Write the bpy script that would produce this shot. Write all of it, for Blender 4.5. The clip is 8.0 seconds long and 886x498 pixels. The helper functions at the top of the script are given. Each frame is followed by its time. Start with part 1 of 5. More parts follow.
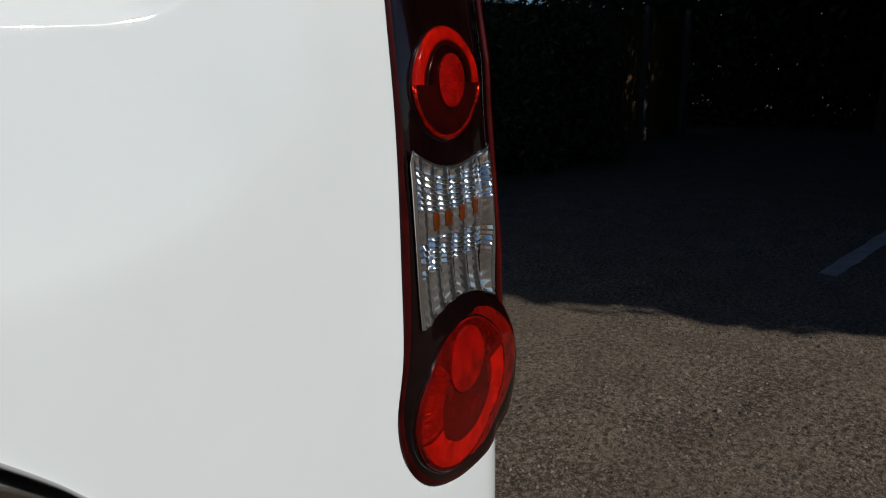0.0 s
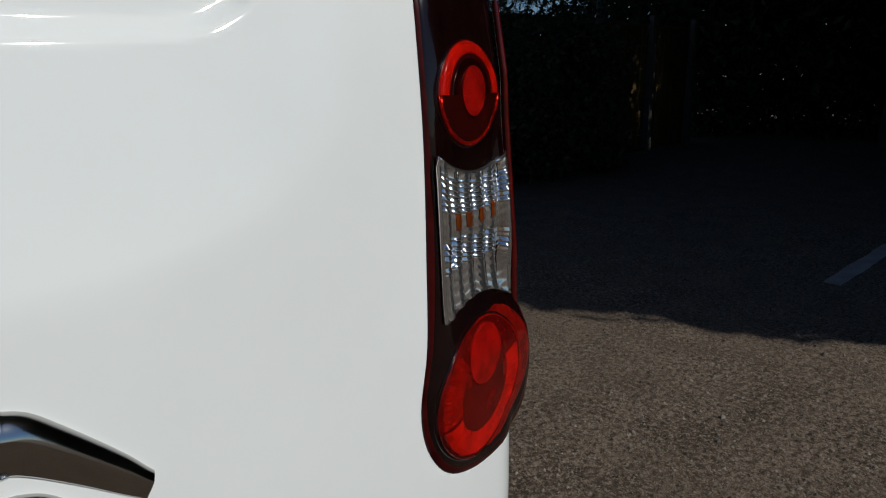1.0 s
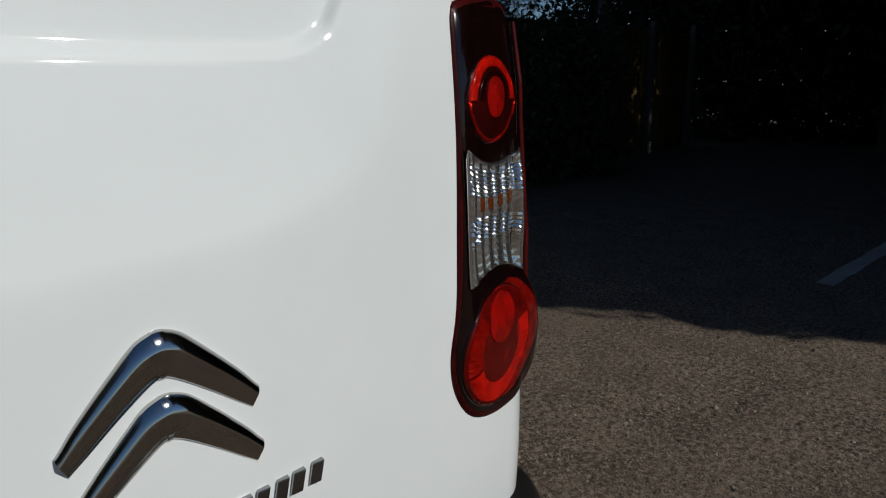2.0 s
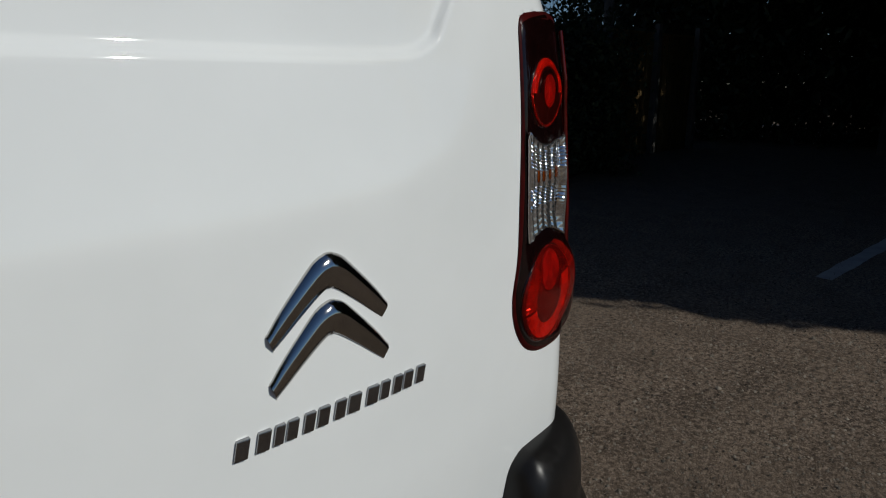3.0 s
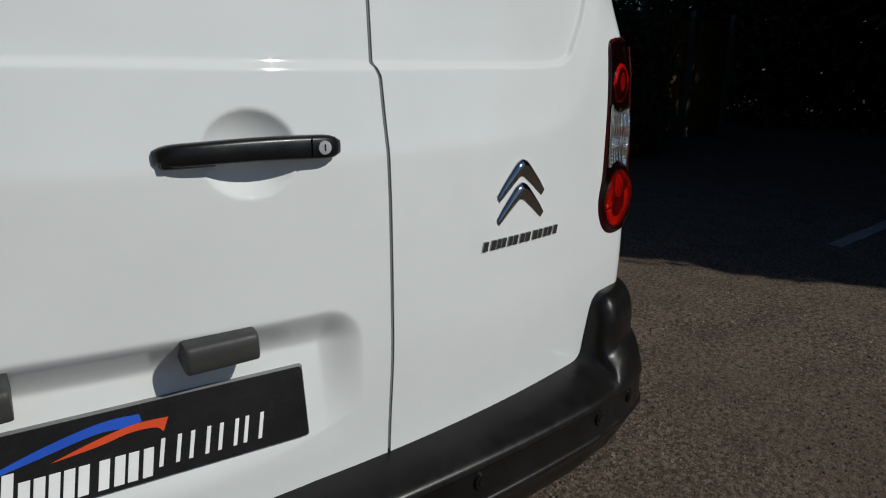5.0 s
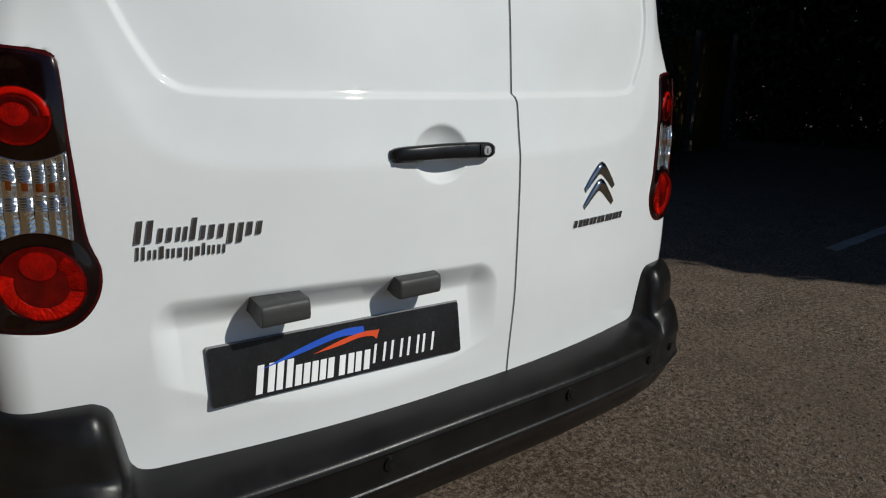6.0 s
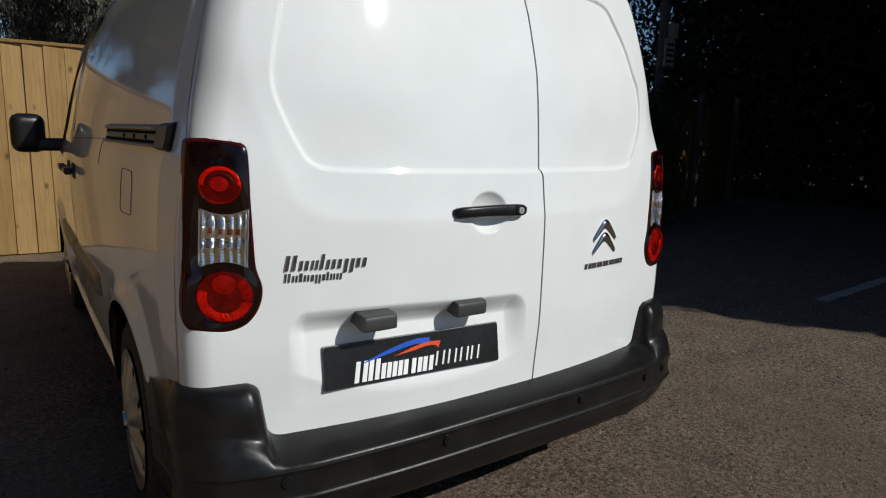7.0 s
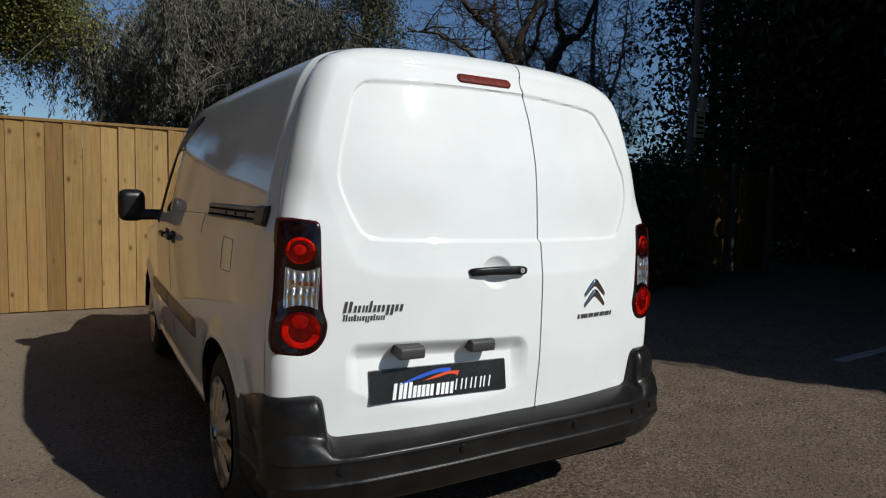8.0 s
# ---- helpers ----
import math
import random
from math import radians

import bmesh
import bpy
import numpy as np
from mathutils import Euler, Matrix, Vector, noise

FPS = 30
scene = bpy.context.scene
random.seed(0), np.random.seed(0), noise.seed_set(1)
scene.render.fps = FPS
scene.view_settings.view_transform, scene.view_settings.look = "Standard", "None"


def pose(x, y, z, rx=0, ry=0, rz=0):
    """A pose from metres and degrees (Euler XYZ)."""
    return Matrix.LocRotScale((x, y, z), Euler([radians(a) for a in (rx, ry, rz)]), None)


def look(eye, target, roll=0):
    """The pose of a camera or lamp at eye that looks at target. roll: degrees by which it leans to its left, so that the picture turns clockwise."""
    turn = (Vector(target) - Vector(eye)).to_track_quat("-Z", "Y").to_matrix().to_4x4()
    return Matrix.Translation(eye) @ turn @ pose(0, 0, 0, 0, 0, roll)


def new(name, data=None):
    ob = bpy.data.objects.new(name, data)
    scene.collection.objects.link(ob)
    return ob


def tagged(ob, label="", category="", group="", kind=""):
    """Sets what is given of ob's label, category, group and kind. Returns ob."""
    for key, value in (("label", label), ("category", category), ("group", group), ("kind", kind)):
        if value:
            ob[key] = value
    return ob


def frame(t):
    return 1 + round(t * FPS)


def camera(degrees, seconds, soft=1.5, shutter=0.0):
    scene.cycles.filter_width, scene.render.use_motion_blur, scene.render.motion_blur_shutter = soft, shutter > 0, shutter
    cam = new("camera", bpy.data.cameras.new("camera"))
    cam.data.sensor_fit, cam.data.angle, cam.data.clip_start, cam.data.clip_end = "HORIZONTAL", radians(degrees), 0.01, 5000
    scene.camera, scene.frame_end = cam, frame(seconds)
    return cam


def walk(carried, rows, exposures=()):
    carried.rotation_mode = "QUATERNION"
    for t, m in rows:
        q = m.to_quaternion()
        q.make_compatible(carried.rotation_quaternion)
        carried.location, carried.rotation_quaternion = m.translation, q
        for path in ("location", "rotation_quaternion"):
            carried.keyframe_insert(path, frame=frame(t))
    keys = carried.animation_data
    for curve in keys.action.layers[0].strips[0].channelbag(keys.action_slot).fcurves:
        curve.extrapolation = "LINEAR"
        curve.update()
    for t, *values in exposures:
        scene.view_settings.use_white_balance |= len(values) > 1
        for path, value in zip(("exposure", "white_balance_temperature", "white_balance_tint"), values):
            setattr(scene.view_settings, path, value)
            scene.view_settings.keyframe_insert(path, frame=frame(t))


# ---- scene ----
cam = camera(70.0, 8.0, 1.15)
PATH = [
    (0, (0.465, -0.323, 1.09), (1.655, 1.195, 0.562), -1.4),
    (0.5, (0.458, -0.325, 1.091), (1.65, 1.198, 0.58), -1.3),
    (1, (0.435, -0.339, 1.092), (1.62, 1.191, 0.588), -1.1),
    (2.5, (0.287, -0.444, 1.097), (1.474, 1.088, 0.604), -0.5),
    (3, (0.199, -0.486, 1.091), (1.381, 1.049, 0.597), -0.3),
    (3.5, (0.079, -0.567, 1.084), (1.262, 0.98, 0.63), -0.4),
    (4, (-0.034, -0.645, 1.09), (1.146, 0.911, 0.657), -0.2),
    (4.5, (-0.158, -0.757, 1.103), (0.992, 0.804, 0.612), -0.2),
    (5, (-0.317, -0.853, 1.109), (0.789, 0.721, 0.565), 0.2),
    (5.2, (-0.408, -0.881, 1.107), (0.699, 0.694, 0.564), 0.0),
    (6.3, (-0.878, -1.152, 1.159), (0.226, 0.444, 0.675), 1.2),
    (6.5, (-0.952, -1.214, 1.171), (0.136, 0.399, 0.709), 1.2),
    (7, (-1.102, -1.377, 1.207), (0.005, 0.25, 0.852), 1.6),
    (7.5, (-1.204, -1.642, 1.238), (-0.137, 0.034, 1.008), 1.5),
    (8, (-1.324, -1.868, 1.26), (-0.328, -0.141, 1.099), 1.6),
]
walk(cam, [(t, look(eye, target, roll)) for t, eye, target, roll in PATH], [(0, -0.34), (1, -0.40), (2.5, -0.48), (3.5, -0.58), (4.5, -0.63), (5.2, -0.53), (6.5, -0.24), (7.5, 0.0), (8, 0.02)])

# ---- world, sun and exposure ----
SUN = Vector((0.565, -1.17, 1.0)).normalized()      # towards the sun
world = bpy.data.worlds.new("world")
scene.world = world
world.use_nodes = True
wn = world.node_tree.nodes
sky = wn.new("ShaderNodeTexSky")
sky.sky_type = "NISHITA"
sky.sun_disc = False
sky.sun_elevation = math.asin(SUN.z)
sky.sun_rotation = math.atan2(SUN.x, SUN.y)
sky.air_density, sky.dust_density, sky.ozone_density = 1.0, 0.0, 7.0
wn["Background"].inputs["Strength"].default_value = 0.064
world.node_tree.links.new(sky.outputs[0], wn["Background"].inputs["Color"])
sun_data = bpy.data.lights.new("sun", "SUN")
sun_data.energy, sun_data.angle, sun_data.color = 3.8, radians(0.55), (0.988, 0.974, 0.905)
sun = new("sun", sun_data)
sun.matrix_world = look(tuple(SUN * 30), (0, 0, 0))
scene.view_settings.exposure = 0.0


# ---- materials ----
def mat(name, base=(0.5, 0.5, 0.5), rough=0.5, metal=0.0, coat=0.0, spec=0.5, trans=0.0, ior=1.45):
    m = bpy.data.materials.new(name)
    m.use_nodes = True
    b = m.node_tree.nodes["Principled BSDF"]
    b.inputs["Base Color"].default_value = (*base, 1)
    b.inputs["Roughness"].default_value = rough
    b.inputs["Metallic"].default_value = metal
    b.inputs["Coat Weight"].default_value = coat
    b.inputs["Coat Roughness"].default_value = 0.03
    b.inputs["Specular IOR Level"].default_value = spec
    b.inputs["Transmission Weight"].default_value = trans
    b.inputs["IOR"].default_value = ior
    return m


def nodes_of(m):
    nt = m.node_tree
    return nt, nt.nodes["Principled BSDF"]


def coords(nt, kind="Object", scale=(1, 1, 1)):
    tc = nt.nodes.new("ShaderNodeTexCoord")
    mp = nt.nodes.new("ShaderNodeMapping")
    mp.inputs["Scale"].default_value = scale
    nt.links.new(tc.outputs[kind], mp.inputs["Vector"])
    return mp.outputs[0]


def noise_node(nt, vec, scale, detail=4.0, rough=0.55):
    n = nt.nodes.new("ShaderNodeTexNoise")
    n.inputs["Scale"].default_value = scale
    n.inputs["Detail"].default_value = detail
    n.inputs["Roughness"].default_value = rough
    nt.links.new(vec, n.inputs["Vector"])
    return n.outputs["Fac"]


def ramp(nt, fac, stops):
    r = nt.nodes.new("ShaderNodeValToRGB")
    els = r.color_ramp.elements
    while len(els) < len(stops):
        els.new(0.5)
    for e, (p, c) in zip(els, stops):
        e.position, e.color = p, (*c, 1)
    nt.links.new(fac, r.inputs[0])
    return r.outputs[0]


def mix(nt, fac, a, b, how="MIX"):
    n = nt.nodes.new("ShaderNodeMix")
    n.data_type, n.blend_type = "RGBA", how
    for sock, v in ((n.inputs[0], fac), (n.inputs[6], a), (n.inputs[7], b)):
        if isinstance(v, (int, float)):
            sock.default_value = v
        elif isinstance(v, tuple):
            sock.default_value = (*v, 1)
        else:
            nt.links.new(v, sock)
    return n.outputs[2]


def bump(nt, bsdf, height, strength=0.3, dist=0.01, prev=None):
    n = nt.nodes.new("ShaderNodeBump")
    n.inputs["Strength"].default_value = strength
    n.inputs["Distance"].default_value = dist
    nt.links.new(height, n.inputs["Height"])
    if prev is not None:
        nt.links.new(prev, n.inputs["Normal"])
    nt.links.new(n.outputs[0], bsdf.inputs["Normal"])
    return n.outputs[0]


def paint_material():
    m = mat("white_paint", (0.80, 0.81, 0.80), 0.55, 0.0, 1.0, 0.2)
    nt, b = nodes_of(m)
    v = coords(nt)
    dust = noise_node(nt, v, 6.0, 5.0)
    c = ramp(nt, dust, [(0.3, (0.755, 0.775, 0.77)), (0.7, (0.80, 0.82, 0.815))])
    nt.links.new(c, b.inputs["Base Color"])
    b.inputs["Coat Roughness"].default_value = 0.045
    peel = noise_node(nt, v, 260.0, 2.0)
    bn = nt.nodes.new("ShaderNodeBump")
    bn.inputs["Strength"].default_value, bn.inputs["Distance"].default_value = 0.03, 0.0006
    nt.links.new(peel, bn.inputs["Height"])
    nt.links.new(bn.outputs[0], b.inputs["Coat Normal"])
    return m


def plastic_material(name, base, rough, grain=900.0, strength=0.12):
    m = mat(name, base, rough)
    nt, b = nodes_of(m)
    v = coords(nt)
    n1 = noise_node(nt, v, grain, 2.0)
    n2 = noise_node(nt, v, 9.0, 4.0)
    hi = tuple(min(1, x * 1.35 + 0.004) for x in base)
    nt.links.new(ramp(nt, n2, [(0.35, base), (0.7, hi)]), b.inputs["Base Color"])
    n3 = noise_node(nt, v, 55.0, 6.0, 0.7)
    nt.links.new(ramp(nt, n3, [(0.35, (rough * 0.85,) * 3), (0.7, (min(1.0, rough * 1.3),) * 3)]), b.inputs["Roughness"])
    bump(nt, b, n1, strength, 0.001)
    return m


def asphalt_material():
    m = mat("asphalt", (0.06, 0.055, 0.05), 0.9, spec=0.25)
    nt, b = nodes_of(m)
    v = coords(nt)
    fine = noise_node(nt, v, 60.0, 8.0, 0.75)
    vor = nt.nodes.new("ShaderNodeTexVoronoi")
    vor.inputs["Scale"].default_value = 185.0
    nt.links.new(v, vor.inputs["Vector"])
    big = noise_node(nt, v, 0.9, 5.0, 0.6)
    mid = noise_node(nt, v, 4.5, 6.0, 0.65)
    stone = ramp(nt, vor.outputs["Color"], [(0.12, (0.022, 0.017, 0.012)), (0.55, (0.115, 0.091, 0.066)), (0.92, (0.40, 0.35, 0.285))])
    dirt = ramp(nt, mid, [(0.36, (0.055, 0.043, 0.031)), (0.62, (0.165, 0.134, 0.100))])
    c = mix(nt, 0.55, stone, dirt)
    spots = noise_node(nt, v, 48.0, 4.0, 0.7)
    c = mix(nt, ramp(nt, spots, [(0.40, (0.9, 0.9, 0.9)), (0.48, (0, 0, 0))]), c, (0.035, 0.028, 0.021))
    c = mix(nt, ramp(nt, spots, [(0.545, (0, 0, 0)), (0.64, (0.8, 0.8, 0.8))]), c, (0.25, 0.212, 0.165))
    c = mix(nt, ramp(nt, big, [(0.4, (0, 0, 0)), (0.66, (0.55, 0.55, 0.55))]), c, (0.125, 0.102, 0.076))
    c = mix(nt, 1.0, c, (1.17, 1.07, 1.05), "MULTIPLY")
    # paler dusty ground along the fence
    sep = nt.nodes.new("ShaderNodeSeparateXYZ")
    nt.links.new(v, sep.inputs[0])
    wob = nt.nodes.new("ShaderNodeMath")
    wob.operation = "MULTIPLY_ADD"
    nt.links.new(noise_node(nt, v, 1.3, 5.0, 0.6), wob.inputs[0])
    wob.inputs[1].default_value = 1.6
    nt.links.new(sep.outputs[0], wob.inputs[2])
    mr = nt.nodes.new("ShaderNodeMapRange")
    mr.inputs["From Min"].default_value, mr.inputs["From Max"].default_value = 0.0, -1.4
    mr.inputs["To Min"].default_value, mr.inputs["To Max"].default_value = 0.0, 0.85
    nt.links.new(wob.outputs[0], mr.inputs["Value"])
    c = mix(nt, mr.outputs[0], c, (0.285, 0.232, 0.172))
    nt.links.new(c, b.inputs["Base Color"])
    n1 = bump(nt, b, vor.outputs["Distance"], 0.5, 0.005)
    bump(nt, b, fine, 0.9, 0.011, n1)
    return m


def wood_material(name, lightness):
    """Softwood boards; the second argument scales all their colours."""
    m = mat(name, (0.45, 0.3, 0.15), 0.75, spec=0.25)
    nt, b = nodes_of(m)
    info = nt.nodes.new("ShaderNodeObjectInfo")
    tc = nt.nodes.new("ShaderNodeTexCoord")
    add = nt.nodes.new("ShaderNodeVectorMath")
    add.operation = "MULTIPLY_ADD"
    cmb = nt.nodes.new("ShaderNodeCombineXYZ")
    for k in range(3):
        nt.links.new(info.outputs["Random"], cmb.inputs[k])
    nt.links.new(cmb.outputs[0], add.inputs[0])
    add.inputs[1].default_value = (31.0, 17.0, 47.0)
    nt.links.new(tc.outputs["Object"], add.inputs[2])
    mp = nt.nodes.new("ShaderNodeMapping")
    mp.inputs["Scale"].default_value = (20.0, 20.0, 0.9)
    nt.links.new(add.outputs[0], mp.inputs["Vector"])
    grain = noise_node(nt, mp.outputs[0], 3.0, 8.0, 0.65)
    stain = noise_node(nt, add.outputs[0], 3.0, 4.0)
    knot = nt.nodes.new("ShaderNodeTexVoronoi")
    knot.inputs["Scale"].default_value = 1.0
    mk = nt.nodes.new("ShaderNodeMapping")
    mk.inputs["Scale"].default_value = (7.5, 7.5, 4.2)
    nt.links.new(add.outputs[0], mk.inputs["Vector"])
    nt.links.new(mk.outputs[0], knot.inputs["Vector"])
    c = ramp(nt, grain, [(0.25, (0.40 * lightness, 0.25 * lightness, 0.10 * lightness)), (0.55, (0.56 * lightness, 0.37 * lightness, 0.165 * lightness)), (0.8, (0.63 * lightness, 0.45 * lightness, 0.22 * lightness))])
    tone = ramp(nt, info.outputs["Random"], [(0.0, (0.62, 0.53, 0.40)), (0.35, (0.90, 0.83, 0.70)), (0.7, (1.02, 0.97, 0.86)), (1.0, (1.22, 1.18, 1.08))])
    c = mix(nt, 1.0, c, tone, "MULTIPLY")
    c = mix(nt, ramp(nt, stain, [(0.5, (0, 0, 0)), (0.75, (0.45, 0.45, 0.45))]), c, (0.30 * lightness, 0.18 * lightness, 0.075 * lightness))
    c = mix(nt, ramp(nt, knot.outputs["Distance"], [(0.06, (0.97, 0.97, 0.97)), (0.11, (0.5, 0.5, 0.5)), (0.19, (0, 0, 0))]), c, (0.16 * lightness, 0.08 * lightness, 0.03 * lightness))
    nt.links.new(c, b.inputs["Base Color"])
    bump(nt, b, grain, 0.25, 0.004)
    return m


def leaf_material(name, lo, hi, rough=0.6):
    m = mat(name, lo, rough, spec=0.3)
    nt, b = nodes_of(m)
    geo = nt.nodes.new("ShaderNodeNewGeometry")
    c = ramp(nt, geo.outputs["Random Per Island"], [(0.0, lo), (1.0, hi)])
    v = coords(nt)
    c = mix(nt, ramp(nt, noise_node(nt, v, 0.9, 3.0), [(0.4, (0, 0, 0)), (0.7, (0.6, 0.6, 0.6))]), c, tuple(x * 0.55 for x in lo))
    nt.links.new(c, b.inputs["Base Color"])
    return m


def bark_material(name, lo, hi):
    m = mat(name, lo, 0.9, spec=0.2)
    nt, b = nodes_of(m)
    v = coords(nt, "Object", (8, 8, 1.5))
    n = noise_node(nt, v, 3.0, 6.0)
    nt.links.new(ramp(nt, n, [(0.3, lo), (0.7, hi)]), b.inputs["Base Color"])
    bump(nt, b, n, 0.5, 0.02)
    return m


def metal_material(name, base, rough):
    m = mat(name, base, rough, 1.0)
    nt, b = nodes_of(m)
    n = noise_node(nt, coords(nt), 40.0, 3.0)
    nt.links.new(ramp(nt, n, [(0.3, (rough * 0.7,) * 3), (0.7, (rough * 1.4,) * 3)]), b.inputs["Roughness"])
    return m


def red_material(name, base, rough=0.25, cells=0.0):
    m = mat(name, base, rough, 0.0, 1.0)
    nt, b = nodes_of(m)
    b.inputs["Coat Roughness"].default_value = 0.02
    b.inputs["Coat Weight"].default_value = 0.6
    b.inputs["Specular IOR Level"].default_value = 0.2
    v = coords(nt)
    n = noise_node(nt, v, 55.0, 3.0)
    nt.links.new(ramp(nt, n, [(0.35, tuple(x * 0.55 for x in base)), (0.65, base)]), b.inputs["Base Color"])
    if cells:
        vo = nt.nodes.new("ShaderNodeTexVoronoi")
        vo.inputs["Scale"].default_value = cells
        vo.inputs["Randomness"].default_value = 0.15
        nt.links.new(v, vo.inputs["Vector"])
        bump(nt, b, vo.outputs["Distance"], 0.35, 0.003)
    return m


PAINT = paint_material()
BLACK = plastic_material("black_plastic", (0.0062, 0.0056, 0.0054), 0.33)
HANDLE = plastic_material("satin_black_plastic", (0.006, 0.006, 0.0065), 0.3, 700.0, 0.05)
BLACK.node_tree.nodes["Principled BSDF"].inputs["Specular IOR Level"].default_value = 0.38
GREY = plastic_material("grey_plastic", (0.035, 0.035, 0.034), 0.5)
# grey plastic tinted brown in place of the fence's reflection in it
STRIP = plastic_material("fence_tinted_rub_strip", (0.105, 0.092, 0.072), 0.38)
RUBBER = plastic_material("black_rubber", (0.012, 0.012, 0.012), 0.75, 300.0, 0.2)
DARK = mat("dark_cavity", (0.008, 0.008, 0.009), 0.9, spec=0.1)
GAP = plastic_material("door_seal_rubber", (0.045, 0.047, 0.048), 0.7)
SEAL = plastic_material("grey_seal_rubber", (0.14, 0.145, 0.148), 0.6)
CHROME = metal_material("chrome", (0.50, 0.49, 0.475), 0.11)
LETTER = metal_material("dark_chrome_letter", (0.30, 0.30, 0.31), 0.2)
SILVER = metal_material("silver_hubcap", (0.42, 0.42, 0.43), 0.36)
# matt beige base carries the fence reflection that bare metal would show
STEEL = plastic_material("fence_tinted_rail", (0.30, 0.245, 0.16), 0.4)
LOCK = metal_material("bright_lock_metal", (0.82, 0.81, 0.80), 0.35)
REFLECT = mat("reflector_silver", (0.64, 0.64, 0.645), 0.13, 0.95, 1.0)
ORANGE = red_material("amber_reflection", (0.15, 0.030, 0.004), 0.2)
RED = red_material("red_lens", (0.36, 0.008, 0.003), 0.22)
REDMID = red_material("mid_red_lens", (0.17, 0.004, 0.002), 0.22)
REDCELL = red_material("red_reflex_lens", (0.24, 0.005, 0.003), 0.25, 640.0)
REDDARK = red_material("dark_red_lens", (0.085, 0.003, 0.002), 0.25)
REDFACET = red_material("red_faceted_reflector", (0.50, 0.015, 0.006), 0.16)
REDFACET.node_tree.nodes["Principled BSDF"].inputs["Metallic"].default_value = 0.7
REDCLEAR = mat("clear_red_lens", (1.0, 0.32, 0.26), 0.02, spec=0.6, trans=1.0, ior=1.12)
BRAKE = red_material("brake_lens", (0.17, 0.018, 0.012), 0.5)
BRAKE.node_tree.nodes["Principled BSDF"].inputs["Coat Weight"].default_value = 0.15
REDRIM = red_material("red_lamp_rim", (0.052, 0.004, 0.004), 0.3)
REDRIM.node_tree.nodes["Principled BSDF"].inputs["Specular IOR Level"].default_value = 0.12
REDRIM.node_tree.nodes["Principled BSDF"].inputs["Coat Weight"].default_value = 0.0
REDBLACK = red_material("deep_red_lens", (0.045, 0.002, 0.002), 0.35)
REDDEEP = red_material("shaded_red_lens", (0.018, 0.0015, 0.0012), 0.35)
SMOKE = red_material("smoked_lamp_cover", (0.007, 0.0015, 0.0015), 0.2)
WINDOW = mat("tinted_window_glass", (0.012, 0.014, 0.015), 0.03, 0.0, 1.0)
PLATE = plastic_material("black_show_plate", (0.011, 0.011, 0.012), 0.25, 300.0, 0.02)
PLATEBACK = plastic_material("plate_edge_grey", (0.16, 0.16, 0.165), 0.5)
WHITE = plastic_material("white_print", (0.82, 0.82, 0.83), 0.4, 300.0, 0.02)
BLUE = plastic_material("blue_print", (0.02, 0.09, 0.52), 0.35, 300.0, 0.02)
ORANGERED = plastic_material("orange_red_print", (0.68, 0.075, 0.02), 0.35, 300.0, 0.02)
ASPHALT = asphalt_material()
TIMBER = wood_material("fence_timber", 0.55)
# weathered timber scaled darker, to put the deep shade into its colour
SHADETIMBER = wood_material("weathered_shaded_timber", 0.25)
LINE = plastic_material("worn_white_road_paint", (0.26, 0.25, 0.235), 0.85, 60.0, 0.6)
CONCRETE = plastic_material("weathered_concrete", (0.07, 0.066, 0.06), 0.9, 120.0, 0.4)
BARK = bark_material("dark_bark", (0.035, 0.028, 0.022), (0.09, 0.075, 0.06))
BARKGREY = bark_material("grey_bark", (0.15, 0.13, 0.105), (0.30, 0.27, 0.225))
PALETWIG = bark_material("pale_twig_bark", (0.12, 0.10, 0.085), (0.27, 0.235, 0.20))
LEAFGREY = leaf_material("grey_green_leaf", (0.050, 0.049, 0.036), (0.155, 0.148, 0.115))
LEAFPINE = leaf_material("dark_pine_leaf", (0.03, 0.036, 0.018), (0.11, 0.115, 0.06))
LEAFLIME = leaf_material("yellow_green_leaf", (0.07, 0.078, 0.02), (0.24, 0.24, 0.065))
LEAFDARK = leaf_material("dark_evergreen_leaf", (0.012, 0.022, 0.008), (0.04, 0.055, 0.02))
GRIT = leaf_material("grit_stone", (0.03, 0.024, 0.018), (0.30, 0.26, 0.21), 0.9)


# ---- small mesh helpers ----
def mesh_ob(name, verts, faces, material, parent=None, smooth=True, label=""):
    me = bpy.data.meshes.new(name)
    me.from_pydata([tuple(map(float, v)) for v in verts], [], [tuple(int(i) for i in f) for f in faces])
    me.polygons.foreach_set("use_smooth", [smooth] * len(me.polygons))
    if material:
        me.materials.append(material)
    ob = new(name, me)
    if parent:
        ob.parent = parent
    if label:
        tagged(ob, label)
    return ob


def part(name, bm, material, parent, label="", smooth=False):
    me = bpy.data.meshes.new(name)
    bm.normal_update()
    bm.to_mesh(me)
    bm.free()
    me.polygons.foreach_set("use_smooth", [smooth] * len(me.polygons))
    me.materials.append(material)
    ob = new(name, me)
    if parent:
        ob.parent = parent
    if label:
        tagged(ob, label)
    return ob


def autosmooth(ob, degrees=35):
    """Marks the sharp edges of a smooth mesh."""
    bm = bmesh.new()
    bm.from_mesh(ob.data)
    for e in bm.edges:
        e.smooth = len(e.link_faces) != 2 or e.calc_face_angle(0) < radians(degrees)
    bm.to_mesh(ob.data)
    bm.free()
    return ob


def thing(name, label, category, at=(0, 0, 0), group="", kind=""):
    ob = new(name)
    ob.location = at
    ob.empty_display_size = 0.1
    return tagged(ob, label, category, group, kind)


